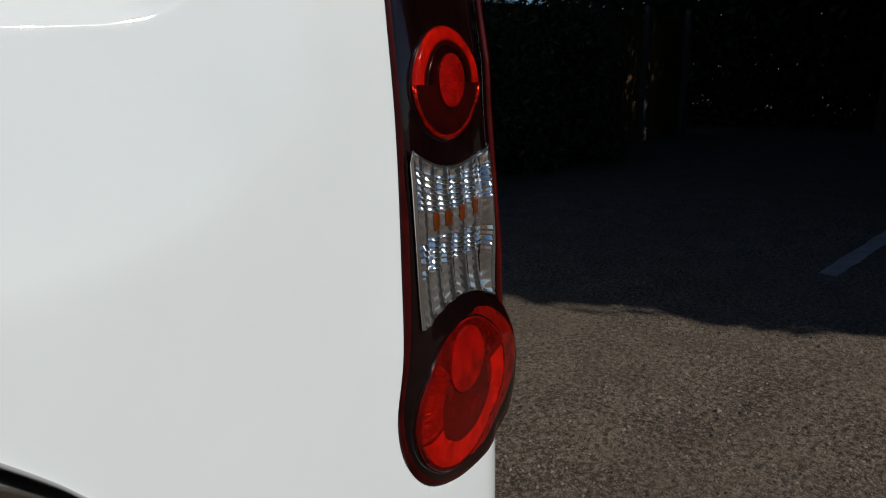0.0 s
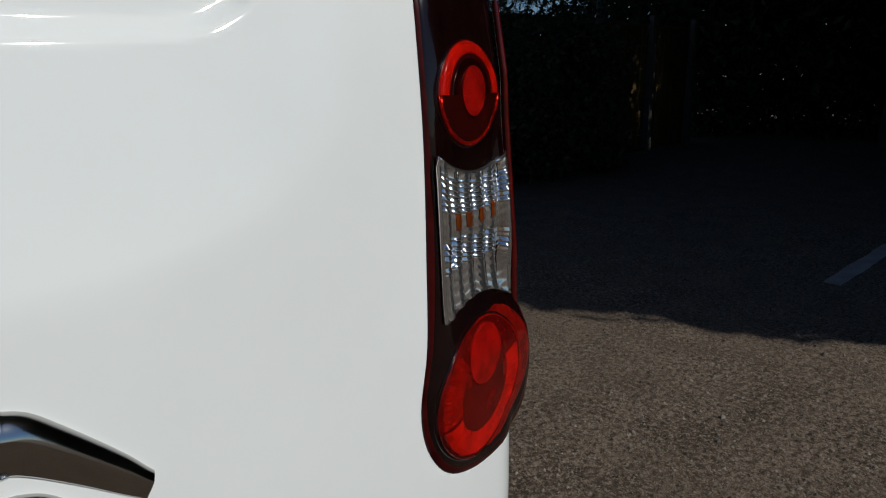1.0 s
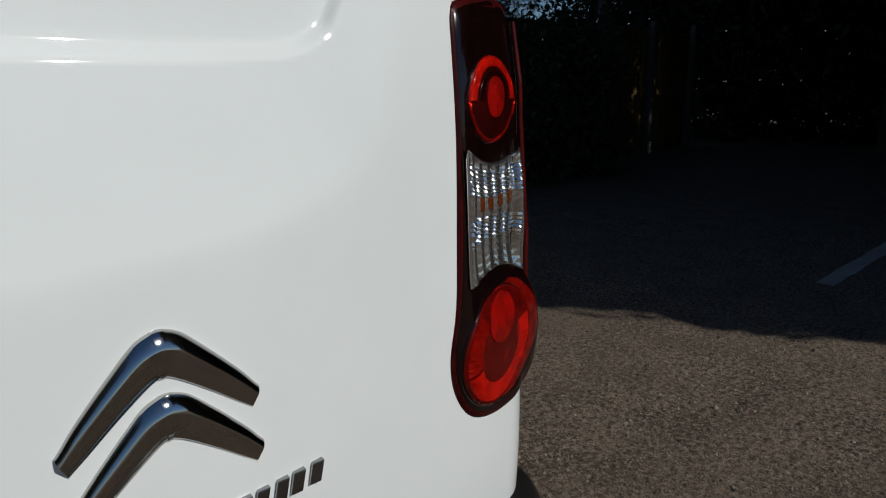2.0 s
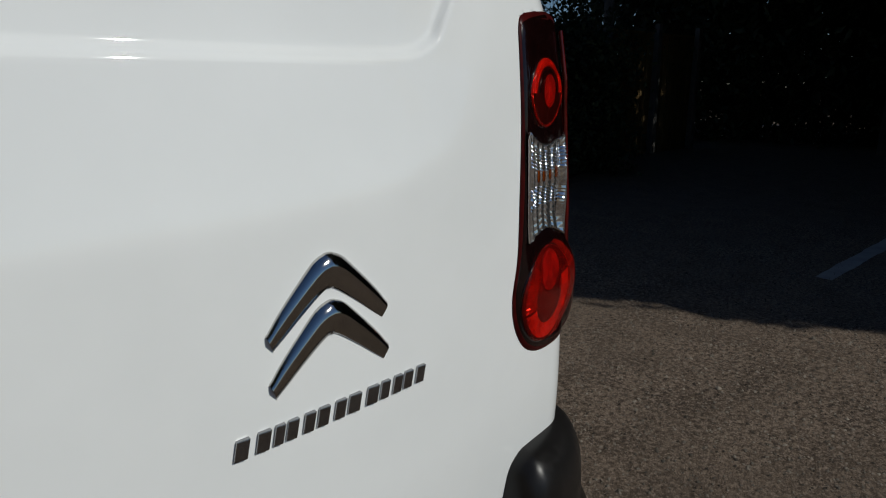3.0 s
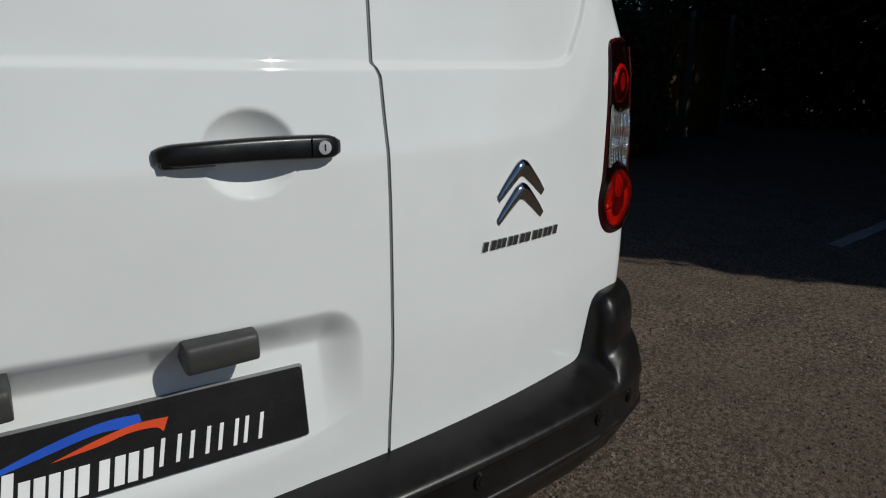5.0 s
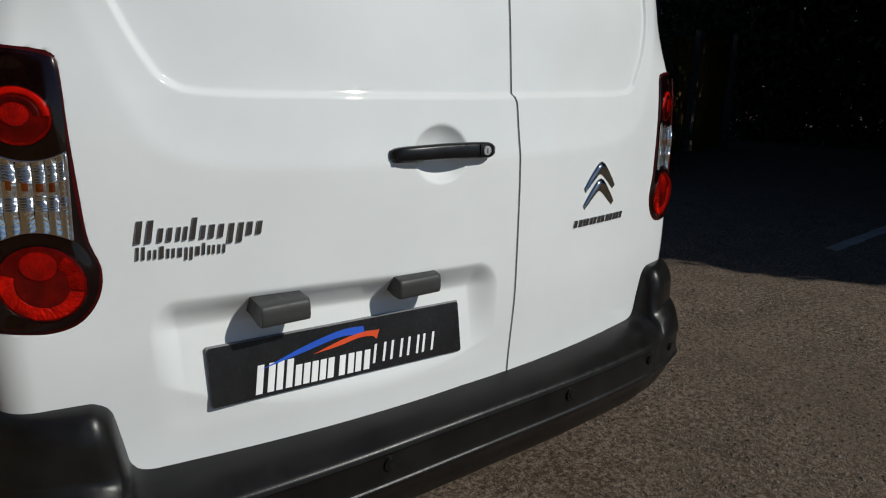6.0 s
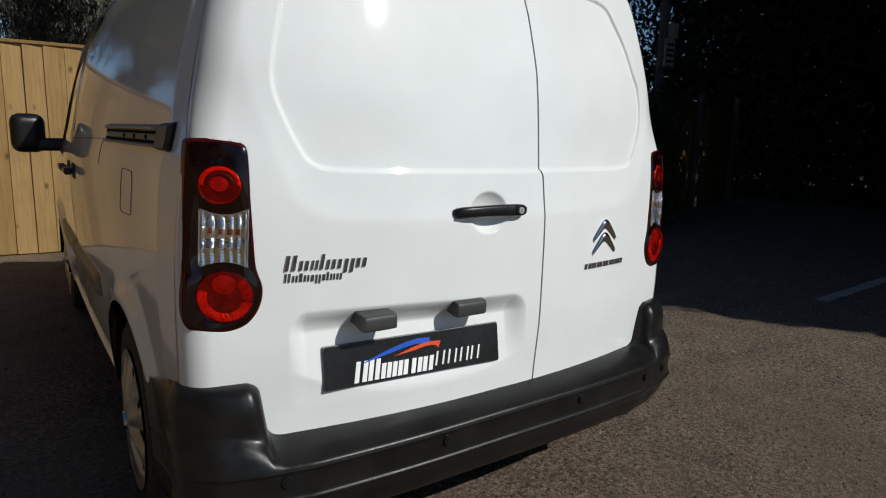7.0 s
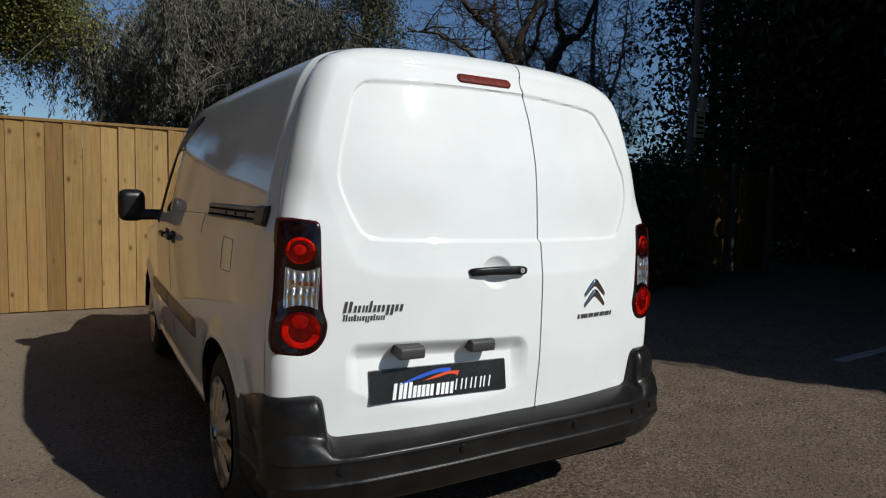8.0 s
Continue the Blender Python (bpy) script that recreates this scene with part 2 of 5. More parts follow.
def grid_faces(nu, nv, flip=False, closed=False):
    out = []
    for i in range(nu - (0 if closed else 1)):
        for j in range(nv - 1):
            a, b = i * nv + j, ((i + 1) % nu) * nv + j
            f = (a, b, b + 1, a + 1)
            out.append(f[::-1] if flip else f)
    return out


def box_bm(sx, sy, sz, at=(0, 0, 0), bevel=0.0, segs=2, rot=None):
    bm = bmesh.new()
    bmesh.ops.create_cube(bm, size=1.0)
    bmesh.ops.scale(bm, vec=(sx, sy, sz), verts=bm.verts)
    if bevel:
        bmesh.ops.bevel(bm, geom=bm.edges[:], offset=bevel, segments=segs, affect="EDGES", profile=0.6)
    if rot is not None:
        bmesh.ops.transform(bm, matrix=rot, verts=bm.verts)
    bmesh.ops.translate(bm, vec=at, verts=bm.verts)
    return bm


def catmull(pts, n=8):
    pts = [np.array(p, float) for p in pts]
    p = [2 * pts[0] - pts[1]] + pts + [2 * pts[-1] - pts[-2]]
    out = []
    for i in range(1, len(p) - 2):
        for k in range(n):
            t = k / n
            out.append(0.5 * (2 * p[i] + (p[i + 1] - p[i - 1]) * t + (2 * p[i - 1] - 5 * p[i] + 4 * p[i + 1] - p[i + 2]) * t * t
                              + (3 * p[i] - p[i - 1] - 3 * p[i + 1] + p[i + 2]) * t ** 3))
    out.append(pts[-1])
    return np.array(out)


def closed_catmull(pts, n=6):
    k = len(pts)
    out = []
    for i in range(k):
        a, b, c, d = (np.array(pts[(i + o) % k], float) for o in (-1, 0, 1, 2))
        for s in range(n):
            t = s / n
            out.append(0.5 * (2 * b + (c - a) * t + (2 * a - 5 * b + 4 * c - d) * t * t + (3 * b - a - 3 * c + d) * t ** 3))
    return np.array(out)


def inside_distance(x, z, poly):
    """Signed distance to a closed outline, positive inside."""
    best = np.full(x.shape, 1e9)
    inside = np.zeros(x.shape, bool)
    n = len(poly)
    for i in range(n):
        ax, az = poly[i]
        bx, bz = poly[(i + 1) % n]
        dx, dz = bx - ax, bz - az
        L = dx * dx + dz * dz + 1e-15
        t = np.clip(((x - ax) * dx + (z - az) * dz) / L, 0, 1)
        best = np.minimum(best, np.hypot(x - ax - t * dx, z - az - t * dz))
        if abs(dz) > 1e-12:
            inside ^= ((az > z) != (bz > z)) & (x < dx * (z - az) / dz + ax)
    return np.where(inside, best, -best)


def smooth01(a, b, v):
    t = np.clip((v - a) / (b - a), 0, 1)
    return t * t * (3 - 2 * t)


# ---- the van's surfaces ----
Z_LOW = 0.462
REAR_SIDE = catmull([(0.820, 0.40), (0.827, 0.50), (0.833, 0.64), (0.830, 0.90), (0.810, 1.10), (0.789, 1.19), (0.769, 1.29), (0.745, 1.41),
                     (0.719, 1.515), (0.688, 1.615), (0.655, 1.68), (0.61, 1.725)], 8)
REAR_TOP = catmull([(0.61, 1.725), (0.53, 1.755), (0.42, 1.771), (0.22, 1.784), (0.0, 1.788)], 8)
RIGHT_HALF = np.vstack([REAR_SIDE, REAR_TOP[1:]])
OUTLINE = np.vstack([[(0.80, -1.0)], RIGHT_HALF, (RIGHT_HALF * (-1, 1))[::-1][1:], [(-0.80, -1.0)]])
CORNER = 0.06
right_panel = catmull([(0.0, 1.113), (0.30, 1.115), (0.495, 1.118), (0.551, 1.130), (0.573, 1.158), (0.605, 1.224), (0.622, 1.30), (0.616, 1.373),
                       (0.591, 1.42), (0.555, 1.50), (0.503, 1.574), (0.481, 1.604), (0.455, 1.619), (0.40, 1.629), (0.31, 1.637), (0.146, 1.650), (0.0, 1.654)], 6)
left_panel = catmull([(0.0, 1.113), (0.30, 1.115), (0.49, 1.119), (0.545, 1.135), (0.57, 1.165), (0.598, 1.222), (0.624, 1.305), (0.615, 1.39),
                      (0.596, 1.465), (0.577, 1.54), (0.559, 1.597), (0.533, 1.625), (0.505, 1.637), (0.42, 1.643), (0.22, 1.651), (0.0, 1.654)], 6)
PANEL = np.vstack([right_panel, (left_panel * (-1, 1))[::-1][1:-1]])
half_shoulder = catmull([(0.0, 0.992), (0.25, 0.994), (0.42, 1.0), (0.515, 1.013), (0.578, 1.046), (0.613, 1.117), (0.644, 1.208), (0.668, 1.286), (0.676, 1.37), (0.664, 1.50),
                         (0.635, 1.60), (0.60, 1.80), (0.5, 2.1), (0.0, 2.2)], 6)
SHOULDER = np.vstack([half_shoulder, (half_shoulder * (-1, 1))[::-1][1:-1]])
RECESS_BOX = (-0.608, 0.080, 0.540, 0.786)           # plate recess: left, right, low and top edges


def recess_depth(x, z):
    """0 on the door's skin, 1 on the floor of the number plate recess."""
    l, r, b, t = RECESS_BOX
    t = t - 0.014 * smooth01(-0.5, 0.07, x)
    across = np.clip(1 - np.minimum((x - l) / 0.044, (r - x) / 0.060), 0, 2)
    over = np.clip(1 - (t - z) / 0.058, 0, 2)
    under = np.clip(1 - (z - b) / 0.045, 0, 2)
    k = np.clip(1 - np.hypot(across, np.maximum(over, under)), 0, 1)
    return 0.55 * k + 0.45 * k * k * (3 - 2 * k)


LAMP_LEFT = closed_catmull([(0.697, 1.178), (0.735, 1.184), (0.772, 1.186), (0.796, 1.183), (0.803, 1.165), (0.811, 1.08), (0.818, 0.98), (0.824, 0.89), (0.829, 0.835), (0.828, 0.785), (0.817, 0.762),
                            (0.79, 0.757), (0.74, 0.753), (0.700, 0.767), (0.672, 0.804), (0.664, 0.85), (0.677, 0.90), (0.681, 0.97), (0.684, 1.06), (0.684, 1.13), (0.686, 1.165)], 5)
LAMP_RIGHT = closed_catmull([(0.697, 1.170), (0.735, 1.176), (0.772, 1.178), (0.792, 1.173), (0.798, 1.150), (0.805, 1.08), (0.812, 0.98), (0.830, 0.89), (0.842, 0.835), (0.834, 0.792), (0.815, 0.772),
                             (0.79, 0.768), (0.74, 0.766), (0.702, 0.780), (0.678, 0.812), (0.671, 0.85), (0.680, 0.90), (0.682, 0.97), (0.684, 1.06), (0.684, 1.13), (0.686, 1.158)], 5)


def lamp_distance(x, z):
    """How far inside a tail lamp's outline (x, z) lies."""
    x = np.asarray(x, float)
    return np.where(x > 0, inside_distance(np.abs(x), z, LAMP_RIGHT), inside_distance(np.abs(x), z, LAMP_LEFT))


DIMPLE = (-0.067, 1.005, 0.063, 0.056)


def rear_face(x, z, detail=True):
    """The y of the rear doors at (x, z); detail: with pressings and the rounded rim."""
    x, z = np.asarray(x, float), np.asarray(z, float)
    up = smooth01(1.12, 1.32, z)                        # flatter across the upper panel
    y = -0.056 + 0.165 * np.abs(x) ** 2.1 * (1 - up) + 0.374 * x ** 4 * up + 0.012 * smooth01(0.72, 0.48, z)
    y = y + 0.150 * 0.05 * np.log1p(np.exp(np.clip((z - 1.09) / 0.05, -40, 40)))
    y = y + 0.125 * 0.035 * np.log1p(np.exp(np.clip((z - 1.39) / 0.035, -40, 40)))
    ds = inside_distance(x, z, SHOULDER)
    sp = 0.005 * np.log1p(np.exp(np.clip(ds / 0.005, -40, 40)))
    y = y + 0.165 * 0.068 * (1 - np.exp(-sp / 0.068))
    y = y + 0.25 * 0.03 * np.log1p(np.exp(np.clip((z - 1.70) / 0.03, -40, 40)))
    band = smooth01(0.60, 0.52, np.abs(x))
    y = y + band * (0.006 * smooth01(1.655, 1.70, z) - 0.006 * smooth01(1.70, 1.735, z))
    if detail:
        d = inside_distance(x, z, OUTLINE)
        e = np.clip(CORNER - d, 0, CORNER)
        y = y + CORNER - np.sqrt(np.maximum(CORNER ** 2 - e ** 2, 0))
        dp = inside_distance(x, z, PANEL)
        y = y + 0.0082 * smooth01(-0.003, 0.006, dp)
        floor_y = -0.0265 + 0.170 * (np.clip(z, 0.54, 0.757) - 0.583) - 0.068 * (x + 0.264)
        y = y + (np.maximum(floor_y, y + 0.002) - y) * recess_depth(x, z)
        y = y + 0.06 * smooth01(0.004, 0.010, lamp_distance(x, z))
        q = ((x - DIMPLE[0]) / DIMPLE[2]) ** 2 + ((z - DIMPLE[1]) / DIMPLE[3]) ** 2
        y = y + 0.026 * np.clip(1 - q, 0, 1) ** 0.95
    return y


SEAM_Z = [0.30, 0.49, 0.66, 0.81, 0.915, 1.0, 1.098, 1.116, 1.25, 1.375, 1.52, 1.635, 1.652, 1.70, 1.80]
SEAM_X = [0.122, 0.130, 0.1345, 0.1355, 0.1355, 0.134, 0.131, 0.122, 0.127, 0.131, 0.125, 0.105, 0.105, 0.115, 0.106]


def seam(z):
    return np.interp(z, SEAM_Z, SEAM_X)


MID = catmull([(0.845, 0.27), (0.868, 0.40), (0.892, 0.64), (0.902, 0.90), (0.895, 1.08), (0.872, 1.20), (0.845, 1.34), (0.812, 1.48), (0.776, 1.60),
               (0.735, 1.695), (0.68, 1.742), (0.58, 1.775), (0.40, 1.80), (0.20, 1.815), (0.0, 1.818)], 6)
REARRING = catmull([(0.80, 0.27), (0.820, 0.40), (0.833, 0.64), (0.830, 0.90), (0.811, 1.09), (0.787, 1.20), (0.760, 1.34), (0.728, 1.48), (0.69, 1.61),
                    (0.652, 1.683), (0.61, 1.725), (0.53, 1.755), (0.40, 1.773), (0.20, 1.785), (0.0, 1.788)], 6)
AXLE_REAR, AXLE_FRONT, WHEEL_R = 0.67, 3.38, 0.316


def section(y):
    """Half outline of the body at y, from the sill to the roof's middle."""
    g = 1 - (1 - min(max(y / 1.9, 0), 1)) ** 1.7
    s = REARRING * (1 - g) + MID * g
    top = float(np.interp(y, [2.0, 2.25, 2.45, 2.9, 3.3, 3.8, 4.05, 4.2], [1.818, 1.80, 1.74, 1.42, 1.13, 1.04, 0.93, 0.70]))
    k = (top - 0.95) / (1.818 - 0.95)
    s = s.copy()
    up = s[:, 1] > 0.95
    s[up, 1] = 0.95 + (s[up, 1] - 0.95) * k
    s[:, 0] *= float(np.interp(y, [2.6, 3.4, 3.9, 4.2], [1.0, 0.985, 0.92, 0.78]))
    low = 0.27
    for a in (AXLE_REAR, AXLE_FRONT):
        r = 0.362
        if abs(y - a) < r:
            low = max(low, 0.325 + math.sqrt(r * r - (y - a) ** 2))
    dn = s[:, 1] < 0.78
    zs, xs = s[:, 1].copy(), s[:, 0].copy()
    s[dn, 1] = low + (s[dn, 1] - 0.27) * (0.78 - low) / 0.51
    k = int(np.argmax(zs))
    s[dn, 0] = np.interp(s[dn, 1], zs[:k], xs[:k])
    for a in (AXLE_REAR, AXLE_FRONT):                   # flared lip round the wheel arches
        far = np.hypot(y - a, s[:, 1] - 0.325) - 0.362
        s[:, 0] += 0.020 * np.exp(-(np.maximum(far, 0) / 0.055) ** 2) * (s[:, 1] < 0.9) * (s[:, 0] > 0.7)
    return s


def side_x(y, z):
    """Half width of the body at (y, z)."""
    s = section(y)
    s = s[: int(np.argmax(s[:, 1] > 0.965 * s[:, 1].max())) + 1]
    return float(np.interp(z, s[:, 1], s[:, 0]))


# ---- ground ----
def build_ground():
    n = 60
    xs = np.sign(np.linspace(-1, 1, n)) * np.abs(np.linspace(-1, 1, n)) ** 3 * 400
    verts = [(x, y, 0.0) for x in xs for y in xs]
    ob = mesh_ob("ground", verts, grid_faces(n, n), ASPHALT)
    tagged(ob, "brown-grey worn tarmac of a car park with loose grit", "ground", kind="structure")


def build_grit():
    """Loose grit on the open tarmac near the van: small angular stones."""
    rng = np.random.default_rng(7)
    n = 42000
    x = rng.uniform(0.7, 4.6, n)
    y = rng.uniform(-1.4, 2.6, n)
    m = 6000
    x[:m], y[:m] = rng.uniform(-3.4, -1.2, m), rng.uniform(0.5, 5.2, m)
    r = 0.0022 + 0.0055 * rng.random(n) ** 2.5 + 0.005 * (rng.random(n) > 0.990)
    base = np.array([(1, 0, 0), (-0.5, 0.87, 0), (-0.5, -0.87, 0), (0.1, 0.1, 0.9)])
    a = rng.uniform(0, 6.28, n)
    ca, sa = np.cos(a)[:, None], np.sin(a)[:, None]
    jit = base[None] * rng.uniform(0.6, 1.4, (n, 4, 3))
    vx = jit[..., 0] * ca - jit[..., 1] * sa
    vy = jit[..., 0] * sa + jit[..., 1] * ca
    v = np.stack([x[:, None] + vx * r[:, None], y[:, None] + vy * r[:, None], 0.0005 + jit[..., 2] * r[:, None]], -1).reshape(-1, 3)
    i = np.arange(n)[:, None] * 4
    f = np.concatenate([i + [0, 1, 3], i + [1, 2, 3], i + [2, 0, 3]], 1).reshape(-1, 3)
    ob = quick_mesh("loose_grit", v, f, GRIT, None)
    tagged(ob, "loose pale and dark grit scattered on tarmac", "gravel", kind="stuff")


def build_parking_line():
    rng = random.Random(4)
    n = 40
    verts = []
    for i in range(n):
        t = i / (n - 1)
        x, y = 4.10 + 2.4 * t, 0.955 + 0.17 * t
        w = 0.05 + rng.uniform(-0.006, 0.004)
        verts += [(x, y - w, 0.004), (x, y + w, 0.004)]
    faces = [(2 * i, 2 * i + 2, 2 * i + 3, 2 * i + 1) for i in range(n - 1)]
    ob = mesh_ob("parking_line", verts, faces, LINE)
    tagged(ob, "worn white painted parking bay line on tarmac", "road marking", kind="structure")


# ---- fences ----
FENCE_Y, FENCE_H, PITCH = 5.52, 1.90, 0.162


def board_mesh(seed, material):
    rng = random.Random(seed)
    bm = box_bm(0.1680, 0.014, FENCE_H, (0, 0, FENCE_H / 2), 0.003, 1)
    for v in bm.verts:
        v.co.x += rng.uniform(-0.002, 0.002)
        v.co.y += rng.uniform(-0.002, 0.002)
    me = bpy.data.meshes.new("board")
    bm.to_mesh(me)
    bm.free()
    me.materials.append(material)
    return me


BOARDS = [board_mesh(s, TIMBER) for s in range(5)]
SHADEBOARDS = [board_mesh(s, SHADETIMBER) for s in range(5)]


def build_fence(name, label, at, turn, length, in_shade=False):
    """A close-boarded fence from its left end, along its own x."""
    f = thing(name, label, "fence")
    f.matrix_world = pose(*at, 0, 0, turn)
    wood = SHADETIMBER if in_shade else TIMBER
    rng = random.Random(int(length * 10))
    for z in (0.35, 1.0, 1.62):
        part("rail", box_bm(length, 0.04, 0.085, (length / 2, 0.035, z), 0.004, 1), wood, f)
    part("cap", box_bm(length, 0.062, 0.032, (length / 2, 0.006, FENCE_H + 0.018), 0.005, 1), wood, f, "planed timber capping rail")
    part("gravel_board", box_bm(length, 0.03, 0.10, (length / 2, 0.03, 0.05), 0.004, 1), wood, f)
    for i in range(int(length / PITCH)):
        b = new("board", rng.choice(SHADEBOARDS if in_shade else BOARDS))
        b.parent = f
        b.location = (PITCH * (i + 0.5) + rng.uniform(-0.003, 0.003), rng.uniform(-0.002, 0.002), 0.012 + rng.uniform(-0.004, 0.004))
        b.rotation_euler = (rng.uniform(-0.004, 0.004), rng.uniform(-0.004, 0.004), 0.085 + rng.uniform(-0.02, 0.02))
    return f


def build_posts():
    for k, (x, y) in enumerate(((9.42, 5.82), (10.70, 5.90))):
        bm = box_bm(0.11, 0.11, 2.06, (0, 0, 1.03), 0.012, 2)
        for v in bm.verts:
            if v.co.z > 1.9:
                v.co.x *= 0.8
                v.co.y *= 0.8
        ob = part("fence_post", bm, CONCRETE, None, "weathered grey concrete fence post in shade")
        ob.location = (x, y, 0)
        tagged(ob, "", "post", "posts of the shaded fence")


def build_pole():
    p = thing("utility_pole", "grey pole with a small sign board, in shade", "pole", (7.70, 5.46, 0))
    v, f = tube([(0, 0, -0.05), (0, 0, 2.5), (0.02, 0, 6.5)], [0.075, 0.07, 0.055], 14)
    mesh_ob("pole_shaft", v, f, CONCRETE, p)
    part("sign_board", box_bm(0.24, 0.03, 0.42, (0.06, -0.10, 2.60), 0.006, 1), LINE, p, "faded pale notice board")
    for k in range(4):
        part("plain_bar", box_bm(0.17, 0.004, 0.035, (0.06, -0.118, 2.47 + 0.085 * k), 0.001, 1), DARK, p)
    part("equipment_box", box_bm(0.14, 0.10, 0.24, (0.17, -0.06, 2.95), 0.012, 2), LINE, p, "small pale grey box")


# ---- trees ----
def tube(path, radii, sides=7):
    verts, faces = [], []
    path = [Vector(p) for p in path]
    for i, p in enumerate(path):
        d = (path[min(i + 1, len(path) - 1)] - path[max(i - 1, 0)]).normalized()
        a = d.orthogonal().normalized()
        b = d.cross(a)
        for k in range(sides):
            t = 2 * math.pi * k / sides
            verts.append(p + (a * math.cos(t) + b * math.sin(t)) * radii[i])
    for i in range(len(path) - 1):
        for k in range(sides):
            n = (k + 1) % sides
            faces.append((i * sides + k, i * sides + n, (i + 1) * sides + n, (i + 1) * sides + k))
    return verts, faces


def limbs_mesh(rng, base, height, spread, levels, count, r0, droop=0.0):
    """Trunk and branches; returns verts, faces and the branch tips."""
    V, F, tips = [], [], []

    def grow(p, d, length, r, level):
        path, rad = [p], [r]
        n = 5
        for i in range(n):
            d = (d + Vector((rng.uniform(-1, 1), rng.uniform(-1, 1), rng.uniform(-0.7, 0.9) - droop * level)) * 0.22).normalized()
            p = p + d * length / n
            path.append(p)
            rad.append(r * (1 - 0.62 * (i + 1) / n))
        v, f = tube(path, rad, 7 if level < 2 else 4)
        o = len(V)
        V.extend(v)
        F.extend(tuple(a + o for a in q) for q in f)
        if level >= levels:
            tips.extend(path[2:])
            return
        for c in range(count):
            k = rng.randint(2, n)
            q = path[k]
            side = Vector((rng.gauss(0, 1), rng.gauss(0, 1), rng.uniform(-0.1, 0.8))).normalized()
            grow(q, (d * 0.5 + side * spread).normalized(), length * rng.uniform(0.45, 0.7), rad[k] * 0.62, level + 1)

    grow(Vector(base), Vector((rng.uniform(-0.1, 0.1), rng.uniform(-0.1, 0.1), 1)).normalized(), height, r0, 0)
    return V, F, tips


def leaves_mesh(nrng, centres, radius, count, size, hang=0.0, aspect=2.6):
    """Small folded leaves scattered about the given centres."""
    centres = np.array(centres, float)
    c = centres[nrng.integers(0, len(centres), count)]
    off = nrng.normal(0, 1, (count, 3)) * radius
    p = c + off
    d = nrng.normal(0, 1, (count, 3))
    d[:, 2] -= hang
    d /= np.linalg.norm(d, axis=1)[:, None]
    s = np.cross(d, nrng.normal(0, 1, (count, 3)))
    s /= np.linalg.norm(s, axis=1)[:, None] + 1e-9
    L = size * nrng.uniform(0.6, 1.4, (count, 1))
    W = L / aspect / 2
    up = np.cross(s, d) * W * 0.5
    v = np.stack([p, p + d * L * 0.5 + s * W + up, p + d * L, p + d * L * 0.5 - s * W + up], 1).reshape(-1, 3)
    i = np.arange(count)[:, None] * 4
    f = np.concatenate([i + [0, 1, 2], i + [0, 2, 3]], 1).reshape(-1, 3)
    return v, f


def quick_mesh(name, v, f, material, parent):
    me = bpy.data.meshes.new(name)
    me.vertices.add(len(v))
    me.vertices.foreach_set("co", np.asarray(v, np.float32).ravel())
    me.loops.add(f.size)
    me.loops.foreach_set("vertex_index", f.astype(np.int32).ravel())
    me.polygons.add(len(f))
    me.polygons.foreach_set("loop_start", np.arange(0, f.size, 3, dtype=np.int32))
    me.polygons.foreach_set("loop_total", np.full(len(f), 3, np.int32))
    me.update(calc_edges=True)
    me.validate()
    me.materials.append(material)
    ob = new(name, me)
    ob.parent = parent
    return ob


def build_bushy(name, label, at, seed, radius, z0, z1, leaf, bark, leaf_count, leaf_size, clumps=26, spread=0.36, trim=None, gap=None):
    """A dense crown of leaf clumps about a trunk, limbs reaching into it."""
    rng, nrng = random.Random(seed), np.random.default_rng(seed)
    t = thing(name, label, "tree", at)
    V, F = tube([(0, 0, -0.05), (0.05, 0.02, z1 * 0.3), (-0.04, 0.05, z1 * 0.6), (0, 0, z1 * 0.93)], [0.16, 0.13, 0.09, 0.03], 8)
    V, F = list(V), list(F)
    cs = []
    for i in range(clumps):
        k = (i + 0.5) / clumps
        z = z0 + (z1 - z0) * k
        w = radius * (0.55 + 0.6 * math.sin(math.pi * min(1, k * 0.86 + 0.12)) ** 0.8)
        a = i * 2.4 + rng.uniform(-0.4, 0.4)
        r = w * math.sqrt(rng.uniform(0.05, 1.0)) * 0.85
        c = Vector((r * math.cos(a), r * math.sin(a), z))
        cs.append(c)
        v, f = tube([(0, 0, max(0.3, z - 0.5 - 0.4 * r)), c * 0.55 + Vector((0, 0, z * 0.42)), c], [0.05, 0.03, 0.01], 5)
        o = len(V)
        V.extend(v)
        F.extend(tuple(q + o for q in g) for g in f)
    mesh_ob("trunk", V, F, bark, t)
    v, f = leaves_mesh(nrng, cs, radius * spread, leaf_count, leaf_size, 0.3, 2.0)
    v[:, 2] = np.maximum(v[:, 2], 0.03)
    if trim is not None:                                # clipped flat towards the open ground, to set the shadow's edge
        edge = (0.89 * v[:, 0] + 0.456 * v[:, 1] + 0.05 * np.sin(v[:, 2] * 1.7)).reshape(-1, 4).min(1)
        keep = edge > trim + nrng.exponential(0.10, len(edge))
        if gap is not None:                             # thinned to pass sun flecks: from, to along the row, low and high
            z = v[:, 2].reshape(-1, 4)[:, 0]
            keep &= ~((edge > gap[0]) & (edge < gap[1]) & (z > gap[2]) & (z < gap[3]) & (nrng.random(len(edge)) < 0.92))
        f = f[np.repeat(keep, 2)]
    quick_mesh("crown", v, f, leaf, t)
    return t


